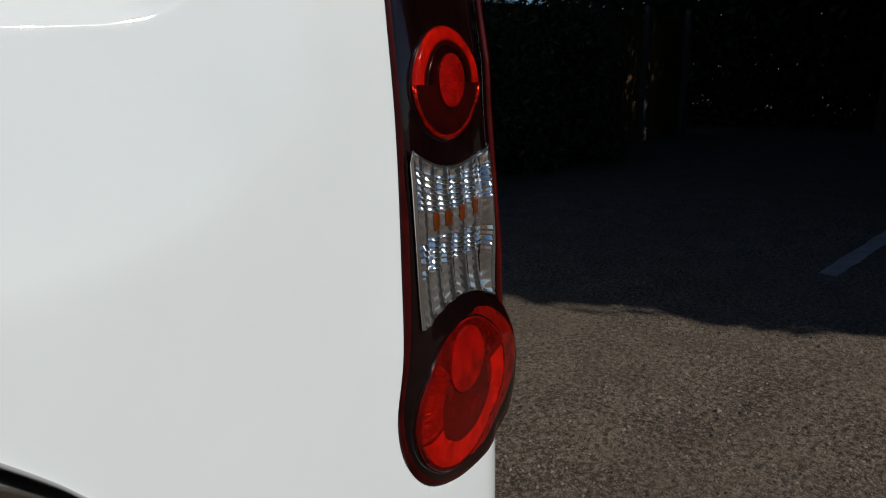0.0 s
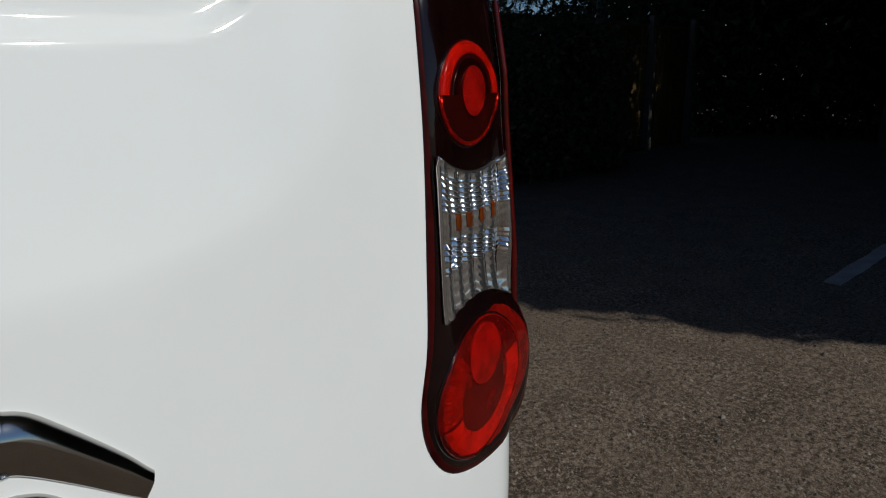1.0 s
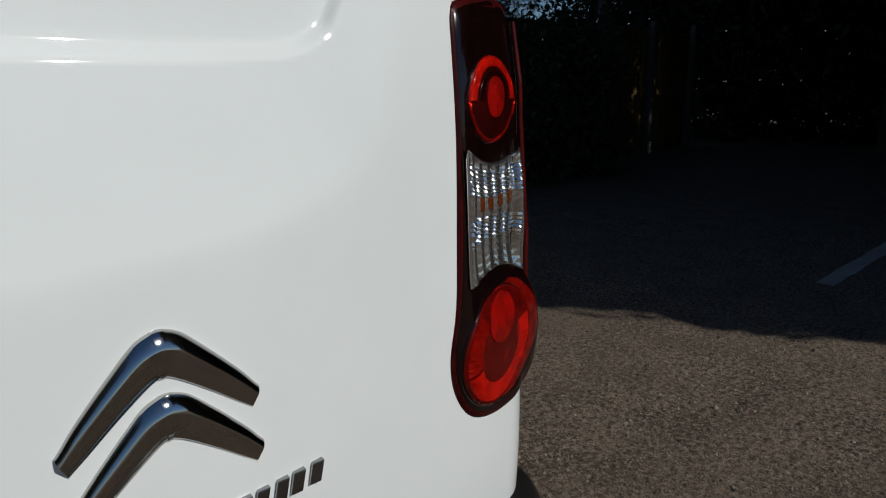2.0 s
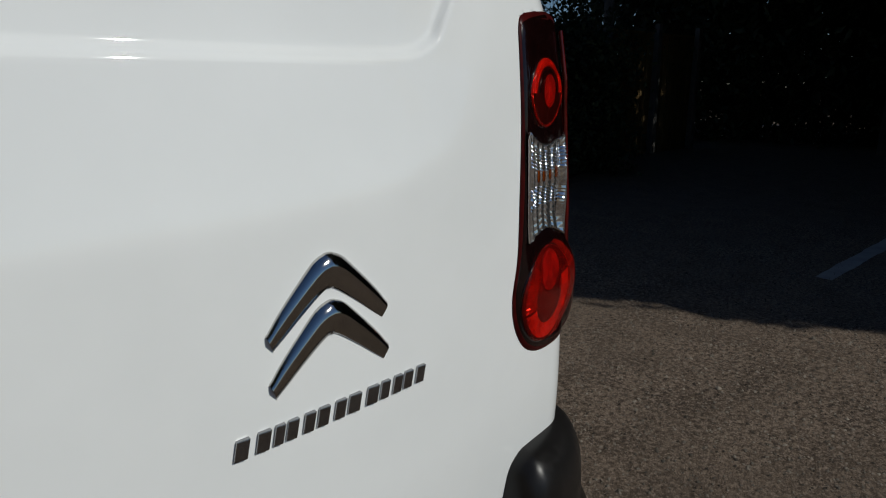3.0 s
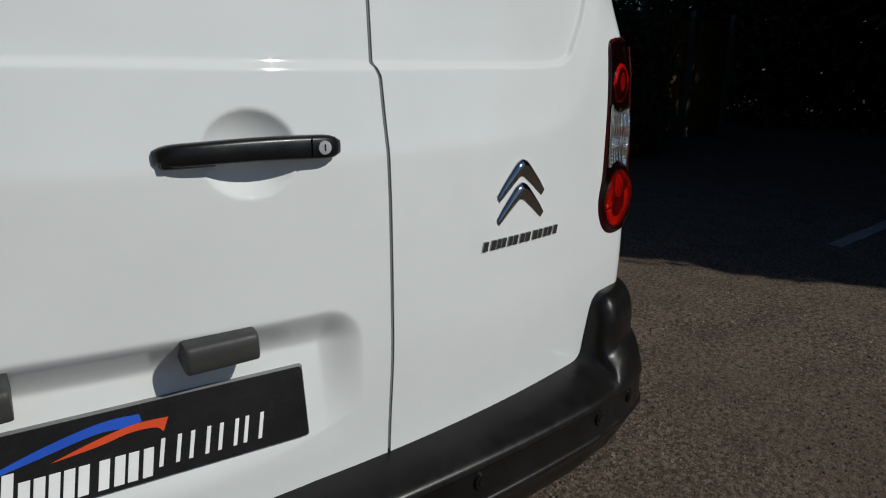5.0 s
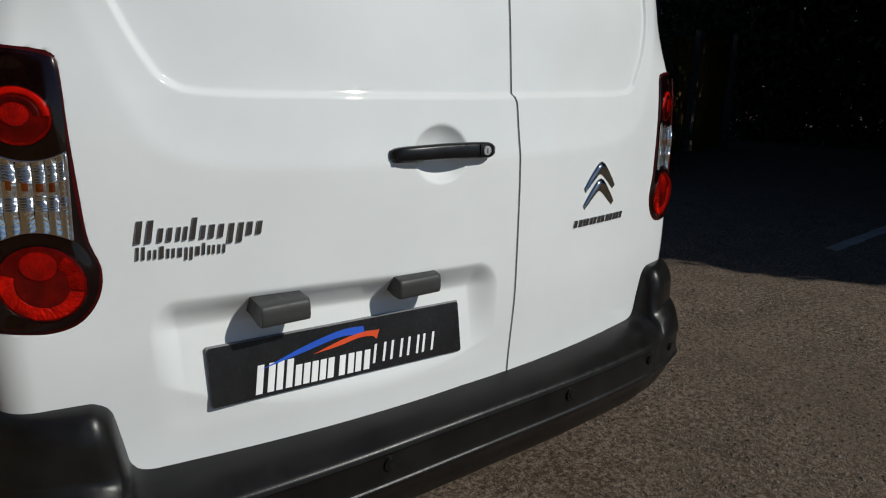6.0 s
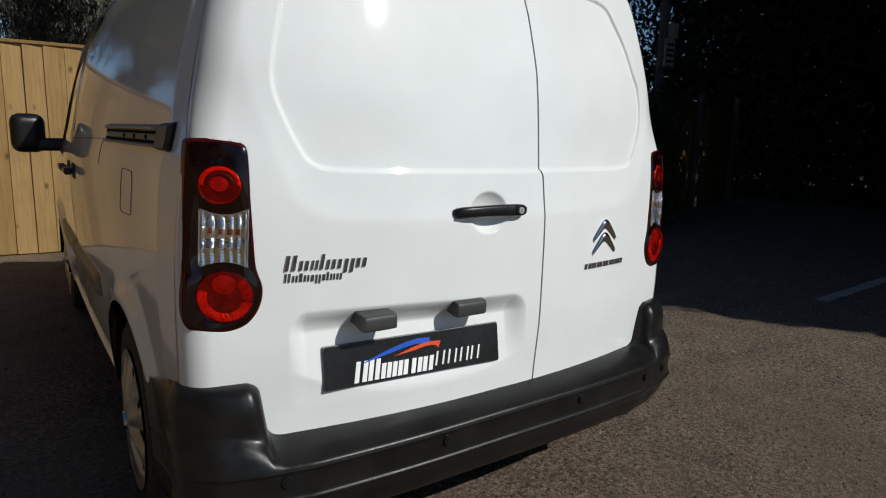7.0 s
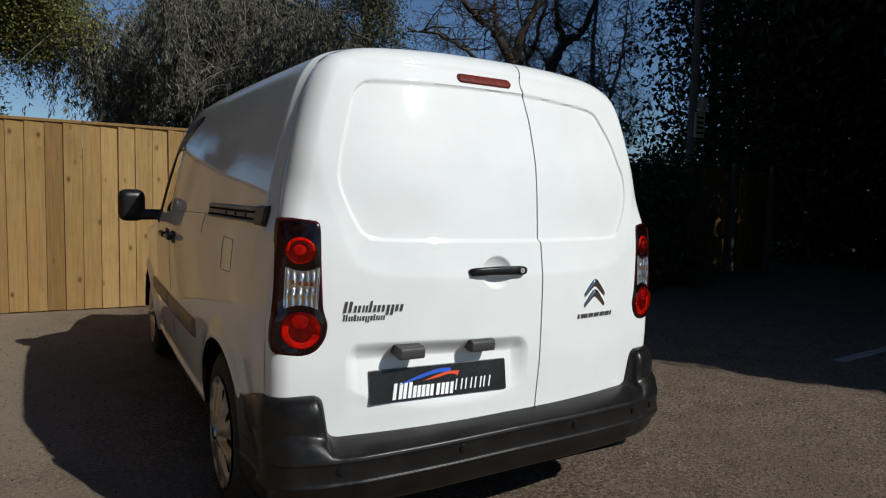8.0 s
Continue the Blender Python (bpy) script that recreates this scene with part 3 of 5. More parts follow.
def build_weeping(name, label, at, seed, height, leaf, bark, strands, per):
    """A tree whose narrow leaves hang in strands from its twigs."""
    rng, nrng = random.Random(seed), np.random.default_rng(seed)
    t = thing(name, label, "tree", at)
    V, F, tips = limbs_mesh(rng, (0, 0, -0.05), height, 1.0, 4, 4, 0.17, 0.05)
    mesh_ob("trunk", V, F, bark, t)
    tips = np.array([tuple(p) for p in tips if p.z > 2.2])
    hubs = tips[nrng.integers(0, len(tips), strands // 11)]
    st = hubs[nrng.integers(0, len(hubs), strands)] + nrng.normal(0, 0.15, (strands, 3))
    ln = nrng.uniform(0.35, 1.0, strands)
    drift = nrng.normal(0, 0.22, (strands, 2))
    k = nrng.random((strands, per))
    p = np.empty((strands, per, 3))
    p[..., 0] = st[:, None, 0] + drift[:, None, 0] * ln[:, None] * k ** 0.6
    p[..., 1] = st[:, None, 1] + drift[:, None, 1] * ln[:, None] * k ** 0.6
    p[..., 2] = np.maximum(st[:, None, 2] - ln[:, None] * k, 0.1)
    v, f = leaves_mesh(nrng, p.reshape(-1, 3), 0.022, strands * per, 0.085, 2.6, 5.0)
    quick_mesh("crown", v, f, leaf, t)
    V, F = [], []
    for i in range(0, strands, 10):                      # pale bare twigs that arch out and hang among the leaves
        q = Vector(st[i])
        out = Vector((nrng.normal(0, 0.5), nrng.normal(-0.25, 0.4), nrng.normal(0.15, 0.3)))
        path, d = [q], out
        for k2 in range(6):
            d = d + Vector((nrng.normal(0, 0.12), nrng.normal(0, 0.12), -0.16 + nrng.normal(0, 0.08)))
            q = q + d * 0.22
            path.append(q)
        w, g = tube(path, [0.011, 0.010, 0.008, 0.007, 0.006, 0.004, 0.003], 4)
        o = len(V)
        V.extend(w)
        F.extend(tuple(a + o for a in face) for face in g)
    mesh_ob("branchwork", V, F, PALETWIG, t, True, "pale grey drooping twigs")
    return t


def build_bare(name, at, seed, mains, bark=BARK, dense=1.1):
    """A leafless tree: given main limbs, with crooked twigs growing from them."""
    rng = random.Random(seed)
    t = thing(name, "nearly bare dark-limbed tree against the sky", "tree", at)
    V, F = [], []

    def add(path, rad, sides):
        v, f = tube(path, rad, sides)
        o = len(V)
        V.extend(v)
        F.extend(tuple(q + o for q in g) for g in f)

    def twig(p, d, length, r, level):
        path, rad, n = [p], [r], 5
        for i in range(n):
            d = (d + Vector((rng.gauss(0, 0.28), rng.gauss(0, 0.28), rng.gauss(-0.05, 0.25)))).normalized()
            p = p + d * length / n
            path.append(p)
            rad.append(max(0.0028, r * (1 - 0.75 * (i + 1) / n)))
        add(path, rad, 4)
        if level < 2:
            for c in range(5):
                q = path[rng.randint(1, n)]
                twig(q, (d * 0.6 + Vector((rng.gauss(0, 0.7), rng.gauss(0, 0.7), rng.gauss(0, 0.6)))).normalized(), length * rng.uniform(0.4, 0.7), max(0.004, r * 0.5), level + 1)

    for number, (pts, ra, rb) in enumerate(mains):
        V.clear()
        F.clear()
        line = catmull(pts, 6)
        line = line + np.array([[rng.gauss(0, 0.02) for c in range(3)] for p in line])
        m = len(line)
        add(line, [ra + (rb - ra) * i / (m - 1) for i in range(m)], 9)
        for c in range(int(m * dense)):
            i = rng.randint(int(m * 0.2), m - 1)
            if line[i][2] < 2.4:
                continue
            d = Vector((rng.gauss(0, 1), rng.gauss(0, 0.7), rng.gauss(0.2, 0.6))).normalized()
            twig(Vector(line[i]), d, rng.uniform(0.5, 1.3), rng.uniform(0.010, 0.028), 0)
        mesh_ob("limb" if number else "trunk", V, F, bark, t)
    return t


# ---- van: doors and shell ----
def rear_door(name, label, van, left):
    nu, nv = (280, 330) if left else (210, 330)
    tv = np.linspace(0, 1, nv)
    tv = np.where(tv > 0.9, 0.9 + 0.1 * np.sin((tv - 0.9) / 0.1 * math.pi / 2), tv)
    ze = Z_LOW + tv * (1.725 - Z_LOW)
    wide = np.interp(ze, REAR_SIDE[:, 1], REAR_SIDE[:, 0])
    u = np.linspace(0, 1, nu)
    u = np.where(u < 0.12, 0.12 * (1 - np.cos(u / 0.12 * math.pi / 2)), u)          # finer at the rim
    sx = seam(ze) - 0.003 if left else seam(ze) + 0.003
    outer = -wide if left else wide
    X = outer[None, :] + u[:, None] * (sx - outer)[None, :]
    top_x, top_z = REAR_TOP[::-1, 0], REAR_TOP[::-1, 1]
    zt = np.interp(np.abs(X) / wide[None, :] * 0.61, top_x, top_z)
    Z = ze[None, :] + (zt - 1.725) * (tv ** 5)[None, :]
    Y = rear_face(X, Z)
    P = np.stack([X, Y, Z], -1)
    ring = [(i, 0) for i in range(nu)] + [(nu - 1, j) for j in range(1, nv)] + [(i, nv - 1) for i in range(nu - 2, -1, -1)] + [(0, j) for j in range(nv - 2, 0, -1)]
    verts = P.reshape(-1, 3).tolist()
    faces = grid_faces(nu, nv, flip=not left)
    base = len(verts)
    for i, j in ring:                                   # folded edge
        x, y, z = P[i, j]
        verts.append((x * 0.998, y + 0.028, z))
    m = len(ring)
    for k in range(m):
        a, b = ring[k], ring[(k + 1) % m]
        f = (a[0] * nv + a[1], base + k, base + (k + 1) % m, b[0] * nv + b[1])
        faces.append(f if left else f[::-1])
    ob = mesh_ob(name, verts, faces, PAINT, van, True, label)
    return autosmooth(ob, 50)


def body_shell(van):
    ys = sorted(set([round(v, 4) for v in np.concatenate([
        np.linspace(0.0, 0.24, 7), np.linspace(0.255, 1.03, 60), np.linspace(1.05, 2.95, 30), np.linspace(2.98, 3.74, 50), np.linspace(3.76, 4.2, 14)])]))
    rings = []
    for y in ys:
        s = section(y)
        full = np.vstack([s, (s * (-1, 1))[::-1][1:]])
        if y < 0.306:                                   # the bumper closes the body below
            full[:, 1] = np.maximum(full[:, 1], 0.50)
        k = max(0.0, 1 - y / 0.24)
        rim = rear_face(full[:, 0], np.maximum(full[:, 1], Z_LOW), False) + CORNER + 0.008
        yy = y + k * rim if y < 0.24 else np.full(len(full), y)
        rings.append(np.column_stack([full[:, 0], yy, full[:, 1]]))
    n = len(rings[0])
    verts = np.vstack(rings)
    faces = grid_faces(len(rings), n)
    ob = mesh_ob("body_shell", verts, faces, PAINT, van, True, "white painted side panels and roof")
    autosmooth(ob, 50)
    # nose, floor and dark inside
    nose = rings[-1]
    c = len(nose)
    verts = [tuple(v) for v in nose] + [(0, nose[0][1] + 0.04, 0.5)]
    mesh_ob("nose_panel", verts, [(i + 1, i, c) for i in range(c - 1)] + [(0, c - 1, c)], PAINT, van)
    r0 = rings[0] * (0.985, 1, 0.995) + (0, 0.022, 0)
    verts = [tuple(v) for v in r0] + [(0, r0[0][1] + 0.05, 1.0)]
    mesh_ob("door_aperture", verts, [(i, i + 1, c) for i in range(c - 1)] + [(c - 1, 0, c)], GAP, van, False, "grey rubber sealed door aperture")
    part("rear_valance", box_bm(1.40, 0.30, 0.24, (0, 0.17, 0.34), 0.03), DARK, van)
    part("underbody", box_bm(1.5, 3.9, 0.16, (0, 2.16, 0.36), 0.02), DARK, van)
    for ay in (AXLE_REAR, AXLE_FRONT):
        for s in (-1, 1):
            V, F = [], []
            for i in range(25):
                a = math.pi * i / 24
                for xx in (0.89, 0.56):
                    w = side_x(ay, 0.72) - 0.016 if xx > 0.6 else xx
                    V.append((s * w, ay + 0.368 * math.cos(a), 0.32 + 0.368 * math.sin(a)))
            F = [(2 * i, 2 * i + 1, 2 * i + 3, 2 * i + 2) for i in range(24)]
            F.append(tuple(range(1, 50, 2)))
            mesh_ob("wheel_arch_liner", V, F, DARK, van)
    return ob


def side_patch(name, corners_y, z_fn, lift, material, parent, sign=-1, ny=24, nz=8, edge=0.003, label=""):
    """A patch that follows the body side between two y, from z_fn(y) -> (low, high)."""
    V = []
    y0, y1 = corners_y
    for i in range(ny):
        y = y0 + (y1 - y0) * i / (ny - 1)
        lo, hi = z_fn(y)
        for j in range(nz):
            z = lo + (hi - lo) * j / (nz - 1)
            e = lift if 0 < i < ny - 1 and 0 < j < nz - 1 else -edge
            V.append((sign * (side_x(y, z) + e), y, z))
    return autosmooth(mesh_ob(name, V, grid_faces(ny, nz, sign < 0), material, parent, True, label), 50)


# ---- van: bumper ----
def bumper(van):
    """One moulding: a shelf under the doors that rises into an upright block at each corner and runs on to the wheel arch."""
    side = [(side_x(y, 0.50) + d, y) for y, d in ((0.14, 0.014), (0.215, 0.009), (0.306, 0.006))]
    face = [(0.0, -0.128), (0.30, -0.122), (0.55, -0.105), (0.62, -0.0935), (0.65, -0.087), (0.69, -0.080), (0.74, -0.064), (0.798, -0.038), (0.846, 0.016), (0.864, 0.076)] + side
    block = [(0.0, -0.07), (0.30, -0.06), (0.55, -0.045), (0.62, -0.038), (0.65, -0.033), (0.69, -0.026), (0.74, -0.016), (0.804, 0.012), (0.852, 0.066), (side[0][0] + 0.014, 0.13),
             (side[0][0] + 0.008, 0.17), (side[1][0] + 0.001, 0.225), side[2]]
    face, block = catmull(face, 24), catmull(block, 24)

    def normals(p):
        t = np.gradient(p, axis=0)
        n = np.column_stack([t[:, 1], -t[:, 0]])
        return n / np.linalg.norm(n, axis=1)[:, None]

    nf, nb = normals(face), normals(block)
    # (how far out from block to face, offset along the normal, height)
    shelf = catmull([(1, -0.115, 0.497), (1, -0.08, 0.492), (1, -0.045, 0.483), (1, -0.016, 0.471), (1, -0.004, 0.463), (1, 0.0, 0.453)], 6)
    upright = catmull([(0, -0.075, 0.6425), (0, -0.040, 0.642), (0, -0.022, 0.635), (0, -0.009, 0.620), (0, 0.0, 0.597), (0, 0.003, 0.568), (0.02, 0.0025, 0.543), (0.06, 0.0015, 0.533),
                       (0.17, 0.003, 0.524), (0.36, 0.004, 0.513), (0.60, 0.003, 0.497), (0.84, 0.0, 0.478), (0.96, 0.0, 0.463), (1, 0.0, 0.453)], 6)
    k = np.linspace(0, 1, 52)
    shelf = np.column_stack([np.interp(k, np.linspace(0, 1, len(shelf)), shelf[:, c]) for c in range(3)])
    upright = np.column_stack([np.interp(k, np.linspace(0, 1, len(upright)), upright[:, c]) for c in range(3)])
    lower = catmull([(0.0, 0.453), (-0.003, 0.443), (-0.002, 0.394), (0.002, 0.385), (0.0015, 0.377), (-0.014, 0.352), (-0.028, 0.318), (-0.052, 0.285), (-0.10, 0.265)], 4)[1:]

    def crown(bx):
        """How far the top edge has risen from the shelf to the top of the corner block."""
        r0, r1 = 0.034, 0.034
        if bx < 0.675:
            t = max(0.0, bx - (0.675 - r0))
            return (r0 - math.sqrt(max(0.0, r0 * r0 - t * t))) / 0.146
        if bx < 0.683:
            return (r0 + (0.146 - r0 - r1) * (bx - 0.675) / 0.008) / 0.146
        t = max(0.0, 0.683 + r1 - bx)
        return (0.146 - r1 + math.sqrt(max(0.0, r1 * r1 - t * t))) / 0.146

    V, half = [], len(face)
    for sgn, order in ((-1, range(half - 1, 0, -1)), (1, range(half))):
        for i in order:
            bx = block[i, 0]
            rise, steep, wide = crown(bx), float(smooth01(0.666, 0.687, bx)), float(smooth01(0.640, 0.745, bx))
            q = min(1.0, max(0.0, (bx - 0.675) / 0.036))
            rnd = 1 - math.sqrt(max(0.0, 1 - (1 - q) ** 2))
            back = float(smooth01(0.12, 0.22, block[i, 1]))
            col = []
            for (a0, o0, z0), (a1, o1, z1) in zip(shelf, upright):
                low = float(smooth01(0.60, 0.47, z1))
                w = steep * (1 - low) + wide * low
                h = rise * (1 - low) + wide * low
                o1 = o1 - 0.038 * rnd * (1 - low)
                z1 = z1 - 0.060 * back * float(smooth01(0.5, 0.62, z1))
                if back:
                    o1 = o1 * (1 - back) + back * (-0.02 if z1 > 0.626 else 0.0)
                p0 = face[i] + nf[i] * o0
                p1 = block[i] * (1 - a1) + face[i] * a1 + (nb[i] * (1 - a1) + nf[i] * a1) * o1
                p = p0 * (1 - w) + p1 * w
                col.append((p[0], p[1], z0 * (1 - h) + z1 * h))
            for o, z in lower:
                o = o * (1 - 0.75 * back)
                col.append((face[i, 0] + nf[i, 0] * o, face[i, 1] + nf[i, 1] * o, z))
            drop = 0.024 if sgn < 0 else 0.0            # the near end hangs a little lower
            if back:                                    # the end follows the wheel arch
                col = [(x + 0.012 * back, y + back * (AXLE_REAR - math.sqrt(max(0.0, 0.362 ** 2 - max(0.0, z - 0.325) ** 2)) - 0.306), z) for x, y, z in col]
            V += [(sgn * x, y, z - drop * x) for x, y, z in col]
    n = len(k) + len(lower)
    ob = mesh_ob("bumper", V, grid_faces(2 * half - 1, n, True), BLACK, van, True, "textured black plastic rear bumper with raised corners")
    for x in (-0.648, -0.228, 0.264, 0.592, 0.716):
        j = int(np.argmin(np.abs(face[:, 0] - abs(x))))
        p, nn = face[j], nf[j]
        p, nn = (p[0] * (1 if x > 0 else -1), p[1]), (nn[0] * (1 if x > 0 else -1), nn[1])
        for rad, out, mt, nm in ((0.0150, 0.0026, HANDLE, "sensor_ring"), (0.0112, 0.0032, DARK, "sensor_gap"), (0.0092, 0.0042, HANDLE, "parking_sensor")):
            bm = bmesh.new()
            bmesh.ops.create_cone(bm, cap_ends=True, segments=20, radius1=rad * 1.06, radius2=rad, depth=0.012)
            bmesh.ops.bevel(bm, geom=[e for e in bm.edges if all(v.co.z > 0 for v in e.verts)], offset=0.0012, segments=2, affect="EDGES")
            bmesh.ops.transform(bm, matrix=Matrix.Translation((p[0] + nn[0] * (out - 0.006), p[1] + nn[1] * (out - 0.006), 0.428 + min(0.0, 0.024 * x)))
                                @ Vector((nn[0], nn[1], 0)).to_track_quat("Z", "Y").to_matrix().to_4x4(), verts=bm.verts)
            part(nm, bm, mt, ob)
    return ob


# ---- van: lamps ----
def plate_on_rear(name, outline, lift, material, parent, sign=1, depth=0.02, dome=0.0, label="", rim=0.004, surface=None):
    """A panel with the outline (x, z) that follows the rear face, lifted off it, domed, with a rounded rim."""
    out = np.array(outline, float)
    cx, cz = out.mean(0)
    V, F = [], []
    n = len(out)
    scales = [1.0, 1.0, 0.985, 0.95, 0.9, 0.84, 0.76, 0.66, 0.54, 0.4, 0.2, 0.03]
    lifts = [-depth, -rim, 0.0, 0.0015] + [0.0015] * 8
    for s, l in zip(scales, lifts):
        pts = (out - (cx, cz)) * s + (cx, cz)
        y = (surface or rear_wrap)(sign * pts[:, 0], pts[:, 1])
        for (x, z), yy in zip(pts, y):
            V.append((sign * x, yy - lift - l - dome * (1 - s * s), z))
    for k in range(len(scales) - 1):
        for i in range(n):
            j = (i + 1) % n
            F.append((k * n + i, k * n + j, (k + 1) * n + j, (k + 1) * n + i))
    F.append(tuple((len(scales) - 1) * n + i for i in range(n)))
    if sign * np.sum(out[:, 0] * np.roll(out[:, 1], -1) - np.roll(out[:, 0], -1) * out[:, 1]) < 0:
        F = [f[::-1] for f in F]
    ob = mesh_ob(name, V, F, material, parent, True, label)
    return autosmooth(ob, 50)


def rear_wrap(x, z):
    """The lamp's own surface: nearly flat, turning forward round the corner."""
    x, z = np.abs(np.asarray(x, float)), np.asarray(z, float)
    over = np.clip(x - 0.785, 0, None)
    upper = 0.024 + 0.50 * (x - 0.684) + 5.0 * over ** 2 + 0.15 * np.clip(z - 1.10, 0, None)
    lower = 0.0126 + 0.436 * (np.minimum(x, 0.79) - 0.672) + 0.25 * np.clip(x - 0.79, 0, None)
    w = smooth01(0.94, 0.86, z)
    y = upper * (1 - w) + lower * w
    return y


def lamp_rim(sx, z):
    """The lamp housing's surface: as rear_wrap, but its rim stays just proud of the painted door."""
    x, z = np.abs(np.asarray(sx, float)), np.asarray(z, float)
    y = rear_wrap(x, z)
    e = np.clip(CORNER - inside_distance(x, z, OUTLINE), 0, CORNER)
    skin = rear_face(x, z, False) + CORNER - np.sqrt(np.maximum(CORNER ** 2 - e ** 2, 0))
    t = smooth01(0.004, 0.028, lamp_distance(sx, z))
    return np.where(x < 0.75, skin + 0.0085, np.minimum(y, skin + 0.0085)) * (1 - t) + y * t


def ellipse(cx, cz, rx, rz, n=40, a0=0.0, a1=2 * math.pi):
    return [(cx + rx * math.cos(a0 + (a1 - a0) * i / n), cz + rz * math.sin(a0 + (a1 - a0) * i / n)) for i in range(n)]


def ring_on_rear(name, cx, cz, r_in, r_out, lift, material, parent, sign, a0=0.0, a1=2 * math.pi, squash=1.0, bulge=0.004, facet=0.0):
    """A ring on the lamp; facet: how uneven its moulded cells are."""
    rng = random.Random(int(cz * 1000))
    n = 48
    full = a1 - a0 > 6.2
    V, F = [], []
    m = 7
    for i in range(n + (0 if full else 1)):
        a = a0 + (a1 - a0) * i / n
        for k in range(m):
            t = k / (m - 1)
            r = r_in + (r_out - r_in) * t
            x, z = cx + r * math.cos(a), cz + r * math.sin(a) * squash
            V.append((sign * x, 0, z, bulge * math.sin(math.pi * t) - (0.006 if k in (0, m - 1) else rng.gauss(0, facet) if facet else 0)))
    A = np.array(V)
    y = lamp_rim(A[:, 0], A[:, 2]) - lift - A[:, 3]
    V = np.column_stack([A[:, 0], y, A[:, 2]])
    F = grid_faces(n if full else n + 1, m, sign < 0, full)
    return mesh_ob(name, V, F, material, parent, not facet)


def tail_lamp(van, sign):
    LAMP = LAMP_RIGHT if sign > 0 else LAMP_LEFT
    lamp = plate_on_rear("tail_lamp", LAMP, 0.010, REDRIM, van, sign, 0.04, 0.0, "smoked dark red tail lamp with two round lenses", surface=lamp_rim)
    centre = LAMP.mean(0)
    inner = LAMP + (centre - LAMP) / np.linalg.norm(centre - LAMP, axis=1)[:, None] * 0.0055
    plate_on_rear("lamp_cover", inner, 0.0112, SMOKE, lamp, sign, 0.003, 0.0, "smoked black lamp cover", 0.001, lamp_rim)
    lenses = ((0.7435, 1.0845, 0.0480, 0.0400), (0.750, 0.8415, 0.0680, 0.0600)) if sign > 0 else ((0.745, 1.0855, 0.0430, 0.0430), (0.745, 0.8350, 0.0590, 0.0610))
    for cx, cz, rx, rz in lenses:
        up = cz > 1
        lift = 0.0128
        sq = rz / rx
        ring_on_rear("lens_rim", cx, cz, rx * 0.97, rx * 1.035, lift - 0.002, SMOKE, lamp, sign, 0, 2 * math.pi, sq, 0.003)
        if not up and sign > 0:
            plate_on_rear("side_lens", ellipse(cx + 0.018, cz + 0.001, rx * 1.03, rz * 1.06), lift - 0.0013, REDMID, lamp, sign, 0.012, 0.0005, "red lens running round the corner", surface=lamp_rim)
        # right lamp's upper bowl and gaps darker, its shade put into the colour
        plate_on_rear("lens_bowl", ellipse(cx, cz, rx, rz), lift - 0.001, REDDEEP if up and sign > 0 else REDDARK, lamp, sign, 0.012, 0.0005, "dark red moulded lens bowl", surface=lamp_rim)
        half = (0.0, math.pi) if up else (math.pi + 0.25, 2 * math.pi + 0.35)
        rest = (math.pi, 2 * math.pi) if up else (2.25, math.pi + 0.20)
        ring_on_rear("lens_ring", cx, cz, rx * (0.68 if up else 0.54), rx * 0.985, lift + 0.0006, RED, lamp, sign, *half, sq, 0.002, 0.0 if up else 0.00045)
        ring_on_rear("lens_ring", cx, cz, rx * (0.87 if up else 0.50), rx * 0.985, lift + 0.0004, REDFACET, lamp, sign, *rest, sq, 0.0015, 0.0005)
        if up:
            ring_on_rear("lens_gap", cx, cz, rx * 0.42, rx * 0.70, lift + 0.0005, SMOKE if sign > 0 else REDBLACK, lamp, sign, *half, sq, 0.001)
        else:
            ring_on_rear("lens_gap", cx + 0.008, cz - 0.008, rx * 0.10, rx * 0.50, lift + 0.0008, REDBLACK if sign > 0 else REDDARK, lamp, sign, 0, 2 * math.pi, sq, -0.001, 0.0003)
        oz = cz + (0.002 if up else 0.029)
        plate_on_rear("reflex_lens", ellipse(cx + 0.002, oz, rx * 0.42, rx * (0.40 if up else 0.38)), lift + 0.0012, REDCELL, lamp, sign, 0.006, 0.0015, surface=lamp_rim)
        cover = plate_on_rear("round_lens", ellipse(cx, cz, rx * 0.995, rz * 0.995), lift + 0.0030, REDCLEAR, lamp, sign, 0.004, 0.0035, "clear red domed lamp lens", surface=lamp_rim)
        cover.visible_shadow = False
    # clear middle: ribbed reflector, painted amber reflections, frame and cover
    top, bot, xl, xr = (1.042, 0.9165, 0.693, 0.806) if sign > 0 else (1.034, 0.903, 0.694, 0.788)
    fall = (0.008, 0.0115) if sign > 0 else (0.0, 0.0)   # the outer ends of the top and low edges sit lower

    def lens_face(x, z):
        x = np.asarray(x, float)
        over = np.clip(x - 0.785, 0, None)
        return np.minimum(rear_wrap(np.minimum(x, 0.785), z) + 0.5 * over + 1.5 * over ** 2, lamp_rim(sign * x, z))
    nx, nz = 110, 170
    us, vs = np.linspace(0, 1, nx), np.linspace(0, 1, nz)
    U, W = np.meshgrid(us, vs, indexing="ij")
    sag = 0.014 * (1 - (2 * U - 1) ** 2)
    X = xl + (xr - xl) * U + 0.006 * (1 - W) - 0.002
    Z = (bot - fall[1] * U + sag * 0.9) * (1 - W) + (top - fall[0] * U - sag) * W
    # six upright flutes, stepped across in two bands, plain towards the low end
    columns = 6.0 * U + 0.25 * np.sin(U * 5.0)
    across = columns % 1.0 - 0.5
    rib = 0.0044 * (1 - (2 * across) ** 2)
    cells = np.random.default_rng(5)
